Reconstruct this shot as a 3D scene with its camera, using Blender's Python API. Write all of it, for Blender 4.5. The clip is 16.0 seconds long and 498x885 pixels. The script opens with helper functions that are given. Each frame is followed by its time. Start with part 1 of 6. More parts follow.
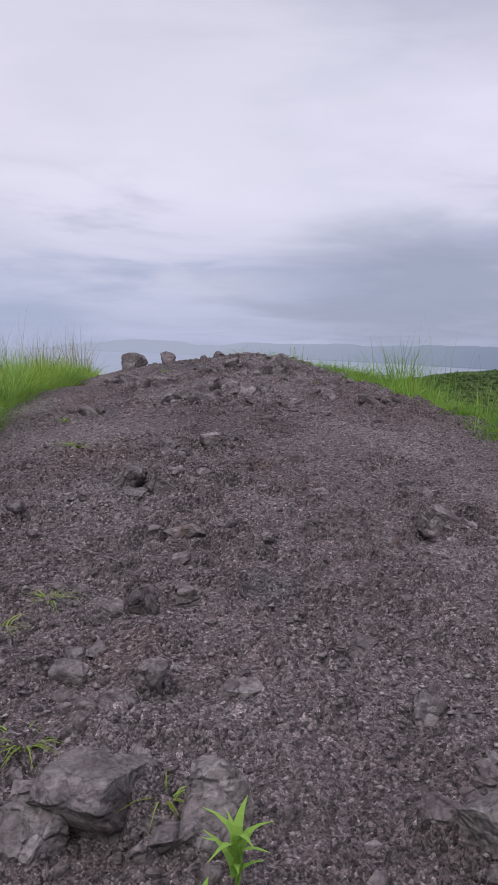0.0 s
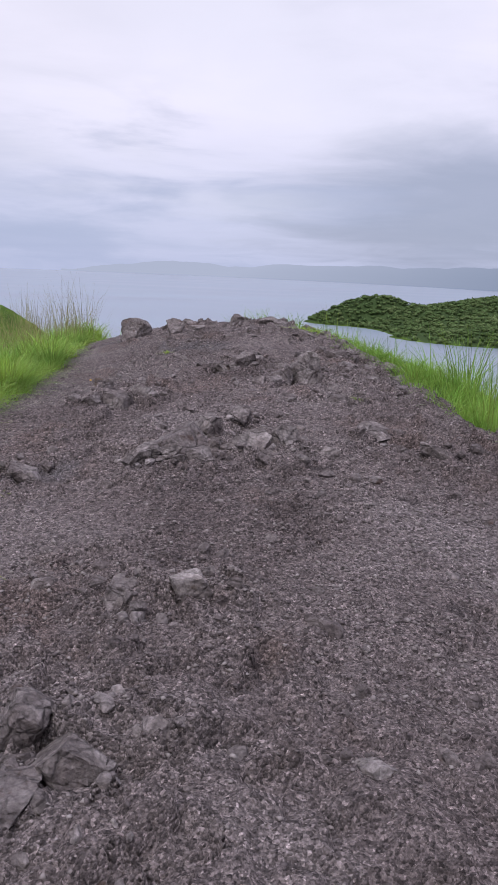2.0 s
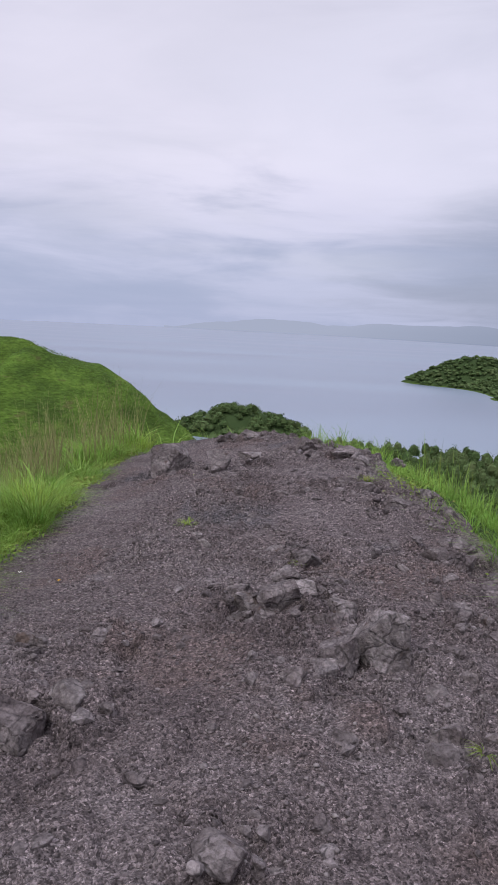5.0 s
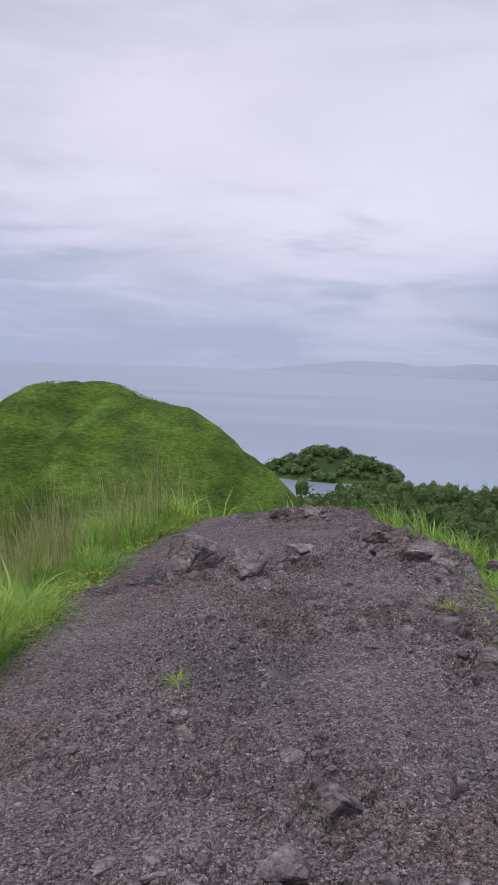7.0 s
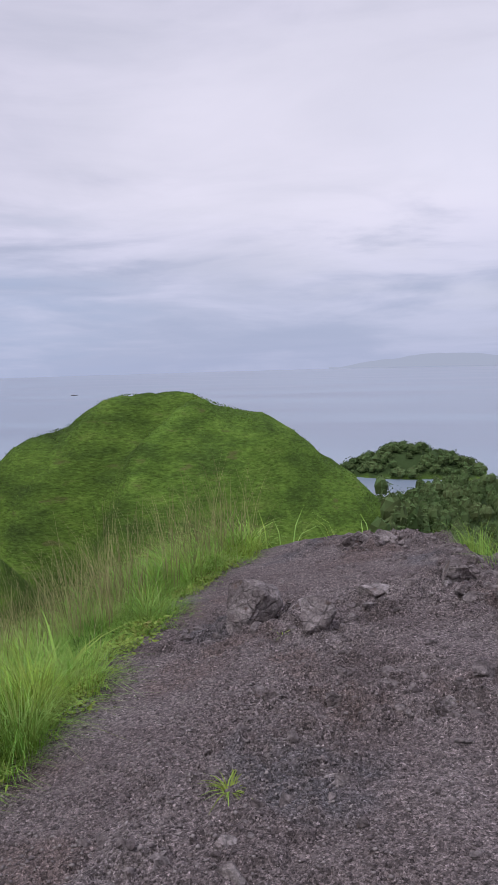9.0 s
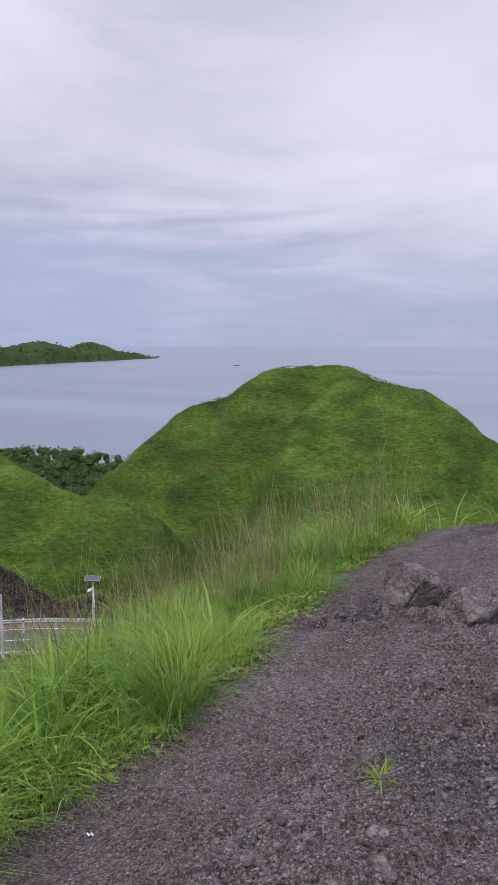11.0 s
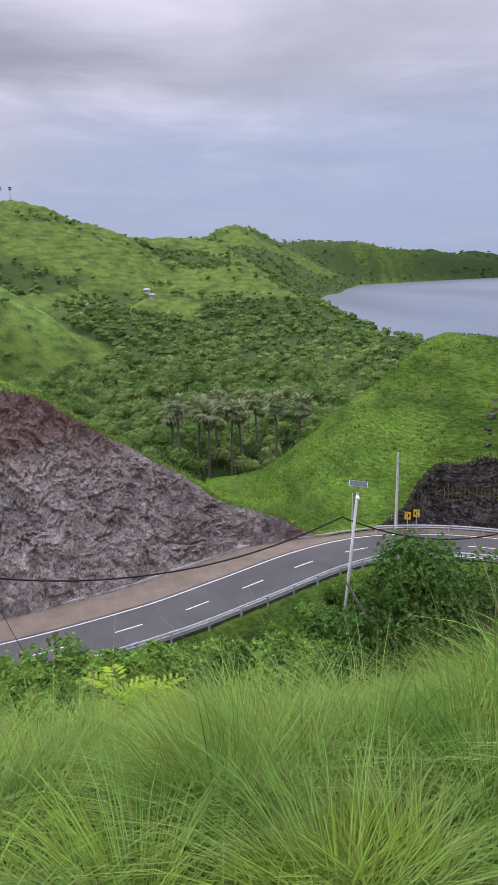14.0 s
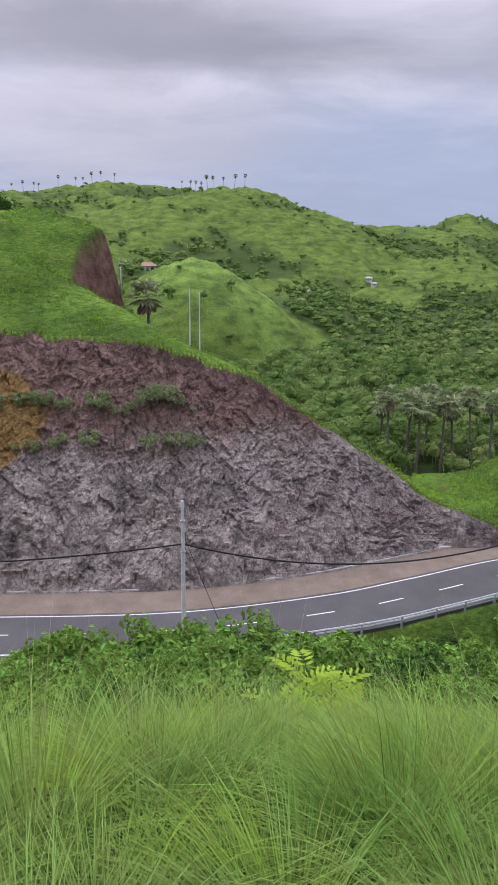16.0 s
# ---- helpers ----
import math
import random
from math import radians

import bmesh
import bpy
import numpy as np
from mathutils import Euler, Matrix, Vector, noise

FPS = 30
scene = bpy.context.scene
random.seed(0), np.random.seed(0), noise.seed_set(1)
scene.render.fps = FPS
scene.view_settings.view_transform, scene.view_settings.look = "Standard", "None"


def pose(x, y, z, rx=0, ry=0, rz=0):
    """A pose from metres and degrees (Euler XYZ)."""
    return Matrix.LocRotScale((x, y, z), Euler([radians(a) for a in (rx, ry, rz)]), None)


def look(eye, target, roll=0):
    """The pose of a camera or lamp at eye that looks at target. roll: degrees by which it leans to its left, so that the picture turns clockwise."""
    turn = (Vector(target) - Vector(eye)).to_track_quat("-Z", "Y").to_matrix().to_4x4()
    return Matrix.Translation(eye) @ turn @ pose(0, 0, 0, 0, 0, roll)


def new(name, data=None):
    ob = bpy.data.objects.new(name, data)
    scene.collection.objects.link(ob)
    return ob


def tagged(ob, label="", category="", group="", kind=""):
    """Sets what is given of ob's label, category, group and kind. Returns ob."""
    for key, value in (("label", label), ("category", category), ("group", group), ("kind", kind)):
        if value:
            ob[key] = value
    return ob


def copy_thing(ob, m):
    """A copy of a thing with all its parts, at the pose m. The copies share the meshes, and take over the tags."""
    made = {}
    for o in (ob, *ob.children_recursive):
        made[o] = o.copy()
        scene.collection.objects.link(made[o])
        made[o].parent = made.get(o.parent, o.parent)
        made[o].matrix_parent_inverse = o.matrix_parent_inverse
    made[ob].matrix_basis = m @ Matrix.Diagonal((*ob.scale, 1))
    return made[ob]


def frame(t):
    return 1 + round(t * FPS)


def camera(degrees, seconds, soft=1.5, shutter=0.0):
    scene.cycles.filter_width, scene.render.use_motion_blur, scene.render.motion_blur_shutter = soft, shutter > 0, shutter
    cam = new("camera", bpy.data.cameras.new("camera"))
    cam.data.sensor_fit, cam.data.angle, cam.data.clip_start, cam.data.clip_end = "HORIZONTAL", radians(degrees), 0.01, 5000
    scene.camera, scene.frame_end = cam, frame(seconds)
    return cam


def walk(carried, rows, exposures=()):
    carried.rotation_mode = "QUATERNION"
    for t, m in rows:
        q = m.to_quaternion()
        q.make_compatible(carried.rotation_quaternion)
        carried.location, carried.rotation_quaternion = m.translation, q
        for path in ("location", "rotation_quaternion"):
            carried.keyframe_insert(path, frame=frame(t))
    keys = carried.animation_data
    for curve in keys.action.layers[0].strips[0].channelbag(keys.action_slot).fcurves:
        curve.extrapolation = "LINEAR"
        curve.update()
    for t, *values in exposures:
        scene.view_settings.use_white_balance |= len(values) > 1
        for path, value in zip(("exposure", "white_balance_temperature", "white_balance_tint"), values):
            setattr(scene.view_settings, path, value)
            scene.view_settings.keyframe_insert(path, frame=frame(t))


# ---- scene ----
# ---- camera ----
cam = camera(35.39, 16.0, soft=1.2)
PATH = [
    (0, look((-0.000, 0.000, 0.313), (-0.012, 9.928, -0.883), 1.93)),
    (0.5, look((-0.035, 0.434, 0.383), (-0.233, 10.338, -0.982), 2.66)),
    (1, look((-0.023, 0.960, 0.524), (-0.220, 10.781, -1.351), 2.14)),
    (1.5, look((0.047, 1.435, 0.697), (-0.302, 11.220, -1.335), 1.87)),
    (2, look((0.057, 1.885, 0.838), (-0.297, 11.641, -1.327), 2.07)),
    (2.5, look((0.146, 2.311, 0.959), (-0.167, 12.046, -1.306), 2.32)),
    (3, look((0.189, 2.706, 1.067), (-0.059, 12.463, -1.111), 3.52)),
    (3.5, look((0.220, 3.114, 1.208), (0.288, 12.901, -0.843), 3.06)),
    (4, look((0.211, 3.560, 1.283), (-0.597, 13.388, -0.374), 2.28)),
    (4.2, look((0.200, 3.725, 1.307), (-1.020, 13.551, -0.090), 1.65)),
    (6.3, look((0.106, 5.891, 1.427), (-1.736, 15.571, -0.274), 3.13)),
    (6.5, look((0.150, 6.035, 1.442), (-1.980, 15.684, -0.093), 2.42)),
    (7, look((0.179, 6.348, 1.484), (-2.580, 15.905, 0.459), 2.10)),
    (7.5, look((0.129, 6.621, 1.563), (-2.822, 16.148, 0.842), 1.02)),
    (8, look((0.108, 6.762, 1.632), (-2.880, 16.276, 0.885), -0.18)),
    (8.2, look((0.121, 6.824, 1.625), (-2.978, 16.298, 0.825), -0.86)),
    (10.3, look((0.057, 7.079, 1.629), (-4.582, 15.840, 0.311), 0.30)),
    (10.5, look((0.054, 7.078, 1.626), (-4.722, 15.763, 0.300), 0.39)),
    (11, look((0.022, 7.056, 1.626), (-5.420, 15.342, 0.315), 0.03)),
    (11.5, look((-0.019, 7.027, 1.627), (-6.402, 14.614, 0.324), -0.44)),
    (12, look((-0.074, 7.013, 1.606), (-7.316, 13.762, 0.194), -0.24)),
    (12.5, look((-0.202, 7.052, 1.575), (-7.988, 13.097, -0.113), -0.35)),
    (13, look((-0.396, 7.077, 1.567), (-8.669, 12.310, -0.478), -0.83)),
    (13.5, look((-0.510, 7.135, 1.567), (-9.404, 11.146, -0.627), -0.90)),
    (14, look((-0.608, 7.180, 1.549), (-9.878, 10.064, -0.848), -0.79)),
    (14.5, look((-0.655, 7.219, 1.558), (-10.064, 9.415, -1.019), 0.17)),
    (15, look((-0.674, 7.218, 1.557), (-10.161, 9.066, -1.006), 0.73)),
    (15.5, look((-0.677, 7.217, 1.558), (-10.316, 8.391, -0.834), 0.01)),
    (16, look((-0.732, 7.215, 1.554), (-10.403, 7.493, -0.978), 0.49)),
]
walk(cam, PATH, [(0, -0.04), (1.2, 0.1), (2, 0.17), (3.2, 0.17), (4.2, 0.04), (6.3, 0.0), (16, 0.0)])

# ---- sky, sun ----
SUN_EL, SUN_AZ = radians(52), radians(205)


def world_sky():
    w = bpy.data.worlds.new("overcast_sky")
    scene.world = w
    w.use_nodes = True
    nt = w.node_tree
    nt.nodes.clear()
    N, L = nt.nodes.new, nt.links.new

    def m(op, a, b=None, c=None, clamp=False):
        n = N("ShaderNodeMath")
        n.operation, n.use_clamp = op, clamp
        for k, v in enumerate((a, b, c)):
            if v is None:
                continue
            if isinstance(v, (int, float)):
                n.inputs[k].default_value = v
            else:
                L(v, n.inputs[k])
        return n.outputs[0]

    def mixc(f, a, b, kind="MIX"):
        n = N("ShaderNodeMix")
        n.data_type, n.blend_type = "RGBA", kind
        for k, v in ((0, f), (6, a), (7, b)):
            if isinstance(v, (int, float)):
                n.inputs[k].default_value = v
            elif isinstance(v, tuple):
                n.inputs[k].default_value = (*v, 1)
            else:
                L(v, n.inputs[k])
        return n.outputs[2]

    def smooth(v, lo, hi):
        n = N("ShaderNodeMapRange")
        n.interpolation_type = "SMOOTHSTEP"
        n.inputs[1].default_value, n.inputs[2].default_value = lo, hi
        L(v, n.inputs[0])
        return n.outputs[0]

    def noise_at(vec, scale, detail, rough=0.55, dist=0.0):
        n = N("ShaderNodeTexNoise")
        n.inputs["Scale"].default_value, n.inputs["Detail"].default_value = scale, detail
        n.inputs["Roughness"].default_value, n.inputs["Distortion"].default_value = rough, dist
        L(vec, n.inputs["Vector"])
        return n.outputs[0]

    tc = N("ShaderNodeTexCoord")
    sep = N("ShaderNodeSeparateXYZ")
    L(tc.outputs["Generated"], sep.inputs[0])
    x, y, z = sep.outputs
    up = m("MAXIMUM", z, 0.0)
    k = m("DIVIDE", 1.0, m("ADD", up, 0.10))
    comb = N("ShaderNodeCombineXYZ")
    L(m("MULTIPLY", x, k), comb.inputs[0])
    L(m("MULTIPLY", y, k), comb.inputs[1])
    comb.inputs[2].default_value = 3.7
    flat = comb.outputs[0]
    big = noise_at(flat, 0.42, 5, 0.5, 0.3)
    fine = noise_at(flat, 1.15, 7, 0.58, 0.5)
    # flat grey layers low over the sea, stretched along the horizon
    comb2 = N("ShaderNodeCombineXYZ")
    L(m("MULTIPLY", x, 2.2), comb2.inputs[0])
    L(m("MULTIPLY", y, 2.2), comb2.inputs[1])
    L(m("MULTIPLY", z, 13.0), comb2.inputs[2])
    low = noise_at(comb2.outputs[0], 1.3, 6, 0.55, 0.4)
    cover = m("ADD", m("MULTIPLY", big, 0.6), m("MULTIPLY", fine, 0.4))
    bright = smooth(cover, 0.36, 0.62)
    cloud = mixc(bright, (0.50, 0.51, 0.64), (0.84, 0.80, 0.97))
    lowmask = m("SUBTRACT", 1.0, smooth(z, 0.10, 0.30))
    bank = m("MULTIPLY", smooth(low, 0.47, 0.66), lowmask)
    cloud = mixc(m("MULTIPLY", bank, 0.75), cloud, (0.37, 0.40, 0.54))
    haze = m("SUBTRACT", 1.0, smooth(z, -0.03, 0.26))
    cloud = mixc(m("MULTIPLY", haze, 0.8), cloud, (0.40, 0.46, 0.68))
    az = m("MULTIPLY", m("ARCTAN2", m("MULTIPLY", x, -1.0), y), 57.3)
    el = m("MULTIPLY", m("ARCSINE", z), 57.3)
    # the cloud masses that stand out: bearing, elevation, half widths, colour, strength
    for a0, e0, wa, we, colour, amount in ((14, 16, 24, 11, (0.86, 0.83, 0.97), 0.62), (-6, 15, 15, 8, (0.80, 0.79, 0.95), 0.55), (2, 4.6, 9, 1.3, (0.58, 0.60, 0.74), 0.5),
                                           (-13, 4.0, 15, 5.0, (0.31, 0.345, 0.48), 0.82), (62, 3.5, 34, 7, (0.38, 0.46, 0.68), 0.7), (46, 15, 12, 4, (0.72, 0.70, 0.86), 0.6),
                                           (95, 12.8, 26, 3.0, (0.33, 0.325, 0.40), 0.75), (98, 7, 12, 4, (0.60, 0.56, 0.66), 0.5), (70, 13, 10, 4, (0.52, 0.51, 0.62), 0.4)):
        u = m("MULTIPLY", m("SUBTRACT", az, float(a0)), 1.0 / wa)
        v = m("MULTIPLY", m("SUBTRACT", el, float(e0)), 1.0 / we)
        d = m("SQRT", m("ADD", m("MULTIPLY", u, u), m("MULTIPLY", v, v)))
        d = m("ADD", d, m("MULTIPLY", m("SUBTRACT", m("ADD", m("MULTIPLY", low, 0.6), m("MULTIPLY", fine, 0.4)), 0.5), 2.2))
        mask = m("SUBTRACT", 1.0, smooth(d, 0.25, 1.25))
        cloud = mixc(m("MULTIPLY", mask, amount), cloud, colour)
    sky = N("ShaderNodeTexSky")
    sky.sky_type, sky.sun_disc = "NISHITA", False
    sky.sun_elevation, sky.sun_rotation = SUN_EL, SUN_AZ
    clear = mixc(1.0, sky.outputs[0], (0.10, 0.10, 0.10), "MULTIPLY")
    out = mixc(0.93, clear, cloud)
    # an overcast sky is brightest overhead
    lift = m("MULTIPLY_ADD", smooth(z, 0.42, 1.0), 2.6, 1.0)
    tint = N("ShaderNodeCombineColor")
    for k_ in range(3):
        L(lift, tint.inputs[k_])
    out = mixc(1.0, out, tint.outputs[0], "MULTIPLY")
    bg = N("ShaderNodeBackground")
    bg.inputs[1].default_value = 1.0
    L(out, bg.inputs[0])
    L(bg.outputs[0], N("ShaderNodeOutputWorld").inputs[0])


world_sky()
sun = new("sun", bpy.data.lights.new("sun", "SUN"))
sun.data.energy, sun.data.angle, sun.data.color = 1.4, radians(40), (1.0, 0.97, 0.92)
sun.matrix_world = look((60 * math.sin(SUN_AZ), 60 * math.cos(SUN_AZ), 77), (0, 0, 0))


# ---- materials ----
def material(name, stops, scale=1.0, rough=0.8, bump=0.0, bump_scale=None, fine=None, metal=0.0, per_object=0.0,
             per_island=0.0, trans=0.0, spots=None, stretch=(1, 1, 1), spec=0.3, detail=8, bump_dist=0.05):
    """A noise-coloured surface at real size: stops are (position, colour) of the broad pattern, fine = (scale, amount) of the grain,
    spots = (scale, threshold, colour) of stains."""
    mt = bpy.data.materials.new(name)
    mt.use_nodes = True
    nt = mt.node_tree
    nt.nodes.clear()
    N, L = nt.nodes.new, nt.links.new
    geo = N("ShaderNodeNewGeometry")
    mp = N("ShaderNodeMapping")
    mp.inputs["Scale"].default_value = stretch
    L(geo.outputs["Position"], mp.inputs["Vector"])

    def tex(s, d=detail, r=0.6):
        n = N("ShaderNodeTexNoise")
        n.inputs["Scale"].default_value, n.inputs["Detail"].default_value, n.inputs["Roughness"].default_value = s, d, r
        L(mp.outputs[0], n.inputs["Vector"])
        return n.outputs[0]

    ramp = N("ShaderNodeValToRGB")
    els = ramp.color_ramp.elements
    while len(els) < len(stops):
        els.new(0.5)
    for e, (p, c) in zip(els, stops):
        e.position, e.color = p, (*c, 1)
    L(tex(scale), ramp.inputs[0])
    col = ramp.outputs[0]

    def mixin(kind, f, a, b):
        n = N("ShaderNodeMix")
        n.data_type, n.blend_type = "RGBA", kind
        for k, v in ((0, f), (6, a), (7, b)):
            if isinstance(v, (int, float)):
                n.inputs[k].default_value = v
            elif isinstance(v, tuple):
                n.inputs[k].default_value = (*v, 1)
            else:
                L(v, n.inputs[k])
        return n.outputs[2]

    def scaled(v, lo, hi, a=0.0, b=1.0):
        n = N("ShaderNodeMapRange")
        for k, q in enumerate((lo, hi, a, b)):
            n.inputs[1 + k].default_value = q
        L(v, n.inputs[0])
        return n.outputs[0]

    if fine:
        g = scaled(tex(fine[0], 4, 0.7), 0.25, 0.75, 1 - fine[1], 1 + fine[1])
        cb = N("ShaderNodeCombineColor")
        for k in range(3):
            L(g, cb.inputs[k])
        col = mixin("MULTIPLY", 1.0, col, cb.outputs[0])
    for sc, th, c in spots or ():
        col = mixin("MIX", scaled(tex(sc, 5, 0.6), th, th + 0.07), col, c)
    for amount, src in ((per_object, "o"), (per_island, "i")):
        if amount:
            if src == "o":
                rnd = N("ShaderNodeObjectInfo").outputs["Random"]
            else:
                rnd = geo.outputs["Random Per Island"]
            v = scaled(rnd, 0, 1, 1 - amount, 1 + amount)
            hs = N("ShaderNodeHueSaturation")
            L(v, hs.inputs["Value"])
            L(scaled(rnd, 0, 1, 0.5 - amount * 0.05, 0.5 + amount * 0.05), hs.inputs["Hue"])
            L(col, hs.inputs["Color"])
            col = hs.outputs[0]
    bs = N("ShaderNodeBsdfPrincipled")
    L(col, bs.inputs["Base Color"])
    bs.inputs["Roughness"].default_value, bs.inputs["Metallic"].default_value = rough, metal
    bs.inputs["Specular IOR Level"].default_value = spec
    if bump:
        bp = N("ShaderNodeBump")
        bp.inputs["Strength"].default_value, bp.inputs["Distance"].default_value = bump, bump_dist
        L(tex(bump_scale or scale * 6, 6, 0.65), bp.inputs["Height"])
        L(bp.outputs[0], bs.inputs["Normal"])
    out = N("ShaderNodeOutputMaterial")
    if trans:
        tl = N("ShaderNodeBsdfTranslucent")
        L(col, tl.inputs[0])
        mx = N("ShaderNodeMixShader")
        mx.inputs[0].default_value = trans
        L(bs.outputs[0], mx.inputs[1])
        L(tl.outputs[0], mx.inputs[2])
        L(mx.outputs[0], out.inputs[0])
    else:
        L(bs.outputs[0], out.inputs[0])
    return mt


M = {}
def gravel_material():
    """Loose volcanic gravel: grains of about a centimetre with dust between them."""
    mt = material("gravel", [(0.3, (0.086, 0.069, 0.067)), (0.5, (0.122, 0.100, 0.097)), (0.7, (0.16, 0.136, 0.133))], 1.1, 0.95,
                  spots=[(0.9, 0.56, (0.115, 0.089, 0.083)), (0.7, 0.60, (0.095, 0.086, 0.088)), (5.0, 0.63, (0.066, 0.054, 0.053))], spec=0.12)
    nt = mt.node_tree
    N, L = nt.nodes.new, nt.links.new
    bs = next(n for n in nt.nodes if n.type == "BSDF_PRINCIPLED")
    base = bs.inputs["Base Color"].links[0].from_socket
    geo = N("ShaderNodeNewGeometry")
    heights = []
    col = base
    for scale, amount in ((92.0, 0.5), (230.0, 0.45)):
        vo = N("ShaderNodeTexVoronoi")
        vo.inputs["Scale"].default_value = scale
        L(geo.outputs["Position"], vo.inputs["Vector"])
        sep = N("ShaderNodeSeparateColor")
        L(vo.outputs["Color"], sep.inputs[0])
        mr = N("ShaderNodeMapRange")
        mr.inputs[3].default_value, mr.inputs[4].default_value = 1 - amount, 1 + amount
        L(sep.outputs[0], mr.inputs[0])
        pale = N("ShaderNodeMapRange")
        pale.inputs[1].default_value, pale.inputs[2].default_value, pale.inputs[3].default_value, pale.inputs[4].default_value = 0.88, 0.9, 1.0, 1.5
        L(sep.outputs[2], pale.inputs[0])
        both = N("ShaderNodeMath")
        both.operation = "MULTIPLY"
        L(mr.outputs[0], both.inputs[0])
        L(pale.outputs[0], both.inputs[1])
        cb = N("ShaderNodeCombineColor")
        for k in range(3):
            L(both.outputs[0], cb.inputs[k])
        mx = N("ShaderNodeMix")
        mx.data_type, mx.blend_type = "RGBA", "MULTIPLY"
        mx.inputs[0].default_value = 1.0
        L(col, mx.inputs[6])
        L(cb.outputs[0], mx.inputs[7])
        col = mx.outputs[2]
        heights.append((vo.outputs["Distance"], sep.outputs[1]))
    L(col, bs.inputs["Base Color"])
    clod = N("ShaderNodeTexNoise")
    clod.inputs["Scale"].default_value, clod.inputs["Detail"].default_value, clod.inputs["Roughness"].default_value = 16.0, 7, 0.65
    L(geo.outputs["Position"], clod.inputs["Vector"])
    lumps = N("ShaderNodeBump")
    lumps.inputs["Strength"].default_value, lumps.inputs["Distance"].default_value = 1.0, 0.045
    L(clod.outputs[0], lumps.inputs["Height"])
    bp = N("ShaderNodeBump")
    bp.invert = True
    bp.inputs["Strength"].default_value, bp.inputs["Distance"].default_value = 1.0, 0.012
    L(heights[0][0], bp.inputs["Height"])
    L(lumps.outputs[0], bp.inputs["Normal"])
    L(bp.outputs[0], bs.inputs["Normal"])
    return mt


M["gravel"] = gravel_material()


def cracked(mt, layers, depth):
    """Blocks and cracks: each layer is (scale, crack width, darkness of the crack, spread of block tones, squash)."""
    nt = mt.node_tree
    N, L = nt.nodes.new, nt.links.new
    bs = next(n for n in nt.nodes if n.type == "BSDF_PRINCIPLED")
    geo = N("ShaderNodeNewGeometry")
    for scale, width, dark, spread, squash in layers:
        wn = N("ShaderNodeTexNoise")
        wn.inputs["Scale"].default_value, wn.inputs["Detail"].default_value = scale * 0.8, 4
        L(geo.outputs["Position"], wn.inputs["Vector"])
        ad = N("ShaderNodeVectorMath")
        ad.operation = "MULTIPLY_ADD"
        L(wn.outputs["Color"], ad.inputs[0])
        ad.inputs[1].default_value = (0.9 / scale,) * 3
        L(geo.outputs["Position"], ad.inputs[2])
        mp = N("ShaderNodeMapping")
        mp.inputs["Scale"].default_value, mp.inputs["Rotation"].default_value = squash, (0.35, 0.3, 0.2)
        L(ad.outputs[0], mp.inputs[0])
        tones = []
        for feat in ("DISTANCE_TO_EDGE", "F1"):
            vo = N("ShaderNodeTexVoronoi")
            vo.feature = feat
            vo.inputs["Scale"].default_value = scale
            L(mp.outputs[0], vo.inputs["Vector"])
            mr = N("ShaderNodeMapRange")
            if feat == "F1":
                sp = N("ShaderNodeSeparateColor")
                L(vo.outputs["Color"], sp.inputs[0])
                L(sp.outputs[0], mr.inputs[0])
                mr.inputs[3].default_value, mr.inputs[4].default_value = 1 - spread, 1 + spread
            else:
                L(vo.outputs["Distance"], mr.inputs[0])
                mr.inputs[2].default_value, mr.inputs[3].default_value, mr.inputs[4].default_value = width, 1 - dark, 1.0
            tones.append(mr.outputs[0])
        mu = N("ShaderNodeMath")
        mu.operation = "MULTIPLY"
        L(tones[0], mu.inputs[0])
        L(tones[1], mu.inputs[1])
        cb = N("ShaderNodeCombineColor")
        for k in range(3):
            L(mu.outputs[0], cb.inputs[k])
        mx = N("ShaderNodeMix")
        mx.data_type, mx.blend_type = "RGBA", "MULTIPLY"
        mx.inputs[0].default_value = 1.0
        L(bs.inputs["Base Color"].links[0].from_socket, mx.inputs[6])
        L(cb.outputs[0], mx.inputs[7])
        L(mx.outputs[2], bs.inputs["Base Color"])
        bp = N("ShaderNodeBump")
        bp.inputs["Strength"].default_value, bp.inputs["Distance"].default_value = 0.8, depth / scale
        L(mu.outputs[0], bp.inputs["Height"])
        if bs.inputs["Normal"].links:
            L(bs.inputs["Normal"].links[0].from_socket, bp.inputs["Normal"])
        L(bp.outputs[0], bs.inputs["Normal"])


M["rock"] = material("rock", [(0.34, (0.090, 0.073, 0.071)), (0.48, (0.150, 0.127, 0.122)), (0.66, (0.235, 0.206, 0.20))], 6, 0.92, 1.0, 38, fine=(60, 0.5), per_object=0.22, bump_dist=0.02, spec=0.15,
                     spots=[(9, 0.62, (0.10, 0.072, 0.062))])
cracked(M["rock"], [(7, 0.06, 0.22, 0.2, (1, 1, 1.5)), (26, 0.14, 0.22, 0.18, (1, 1, 1))], 0.25)
M["pebble"] = material("pebble", [(0.3, (0.10, 0.083, 0.081)), (0.7, (0.19, 0.165, 0.161))], 20, 0.95, per_island=0.55, spec=0.1)
M["hill_grass"] = material("hill_grass", [(0.28, (0.031, 0.050, 0.012)), (0.42, (0.047, 0.080, 0.015)), (0.56, (0.073, 0.123, 0.02)), (0.75, (0.112, 0.160, 0.033))],
                           0.11, 0.95, 1.0, 1.4, fine=(1.3, 0.6), bump_dist=0.5, spec=0.05, stretch=(1, 1, 3.2), spots=[(0.22, 0.62, (0.075, 0.086, 0.026))])


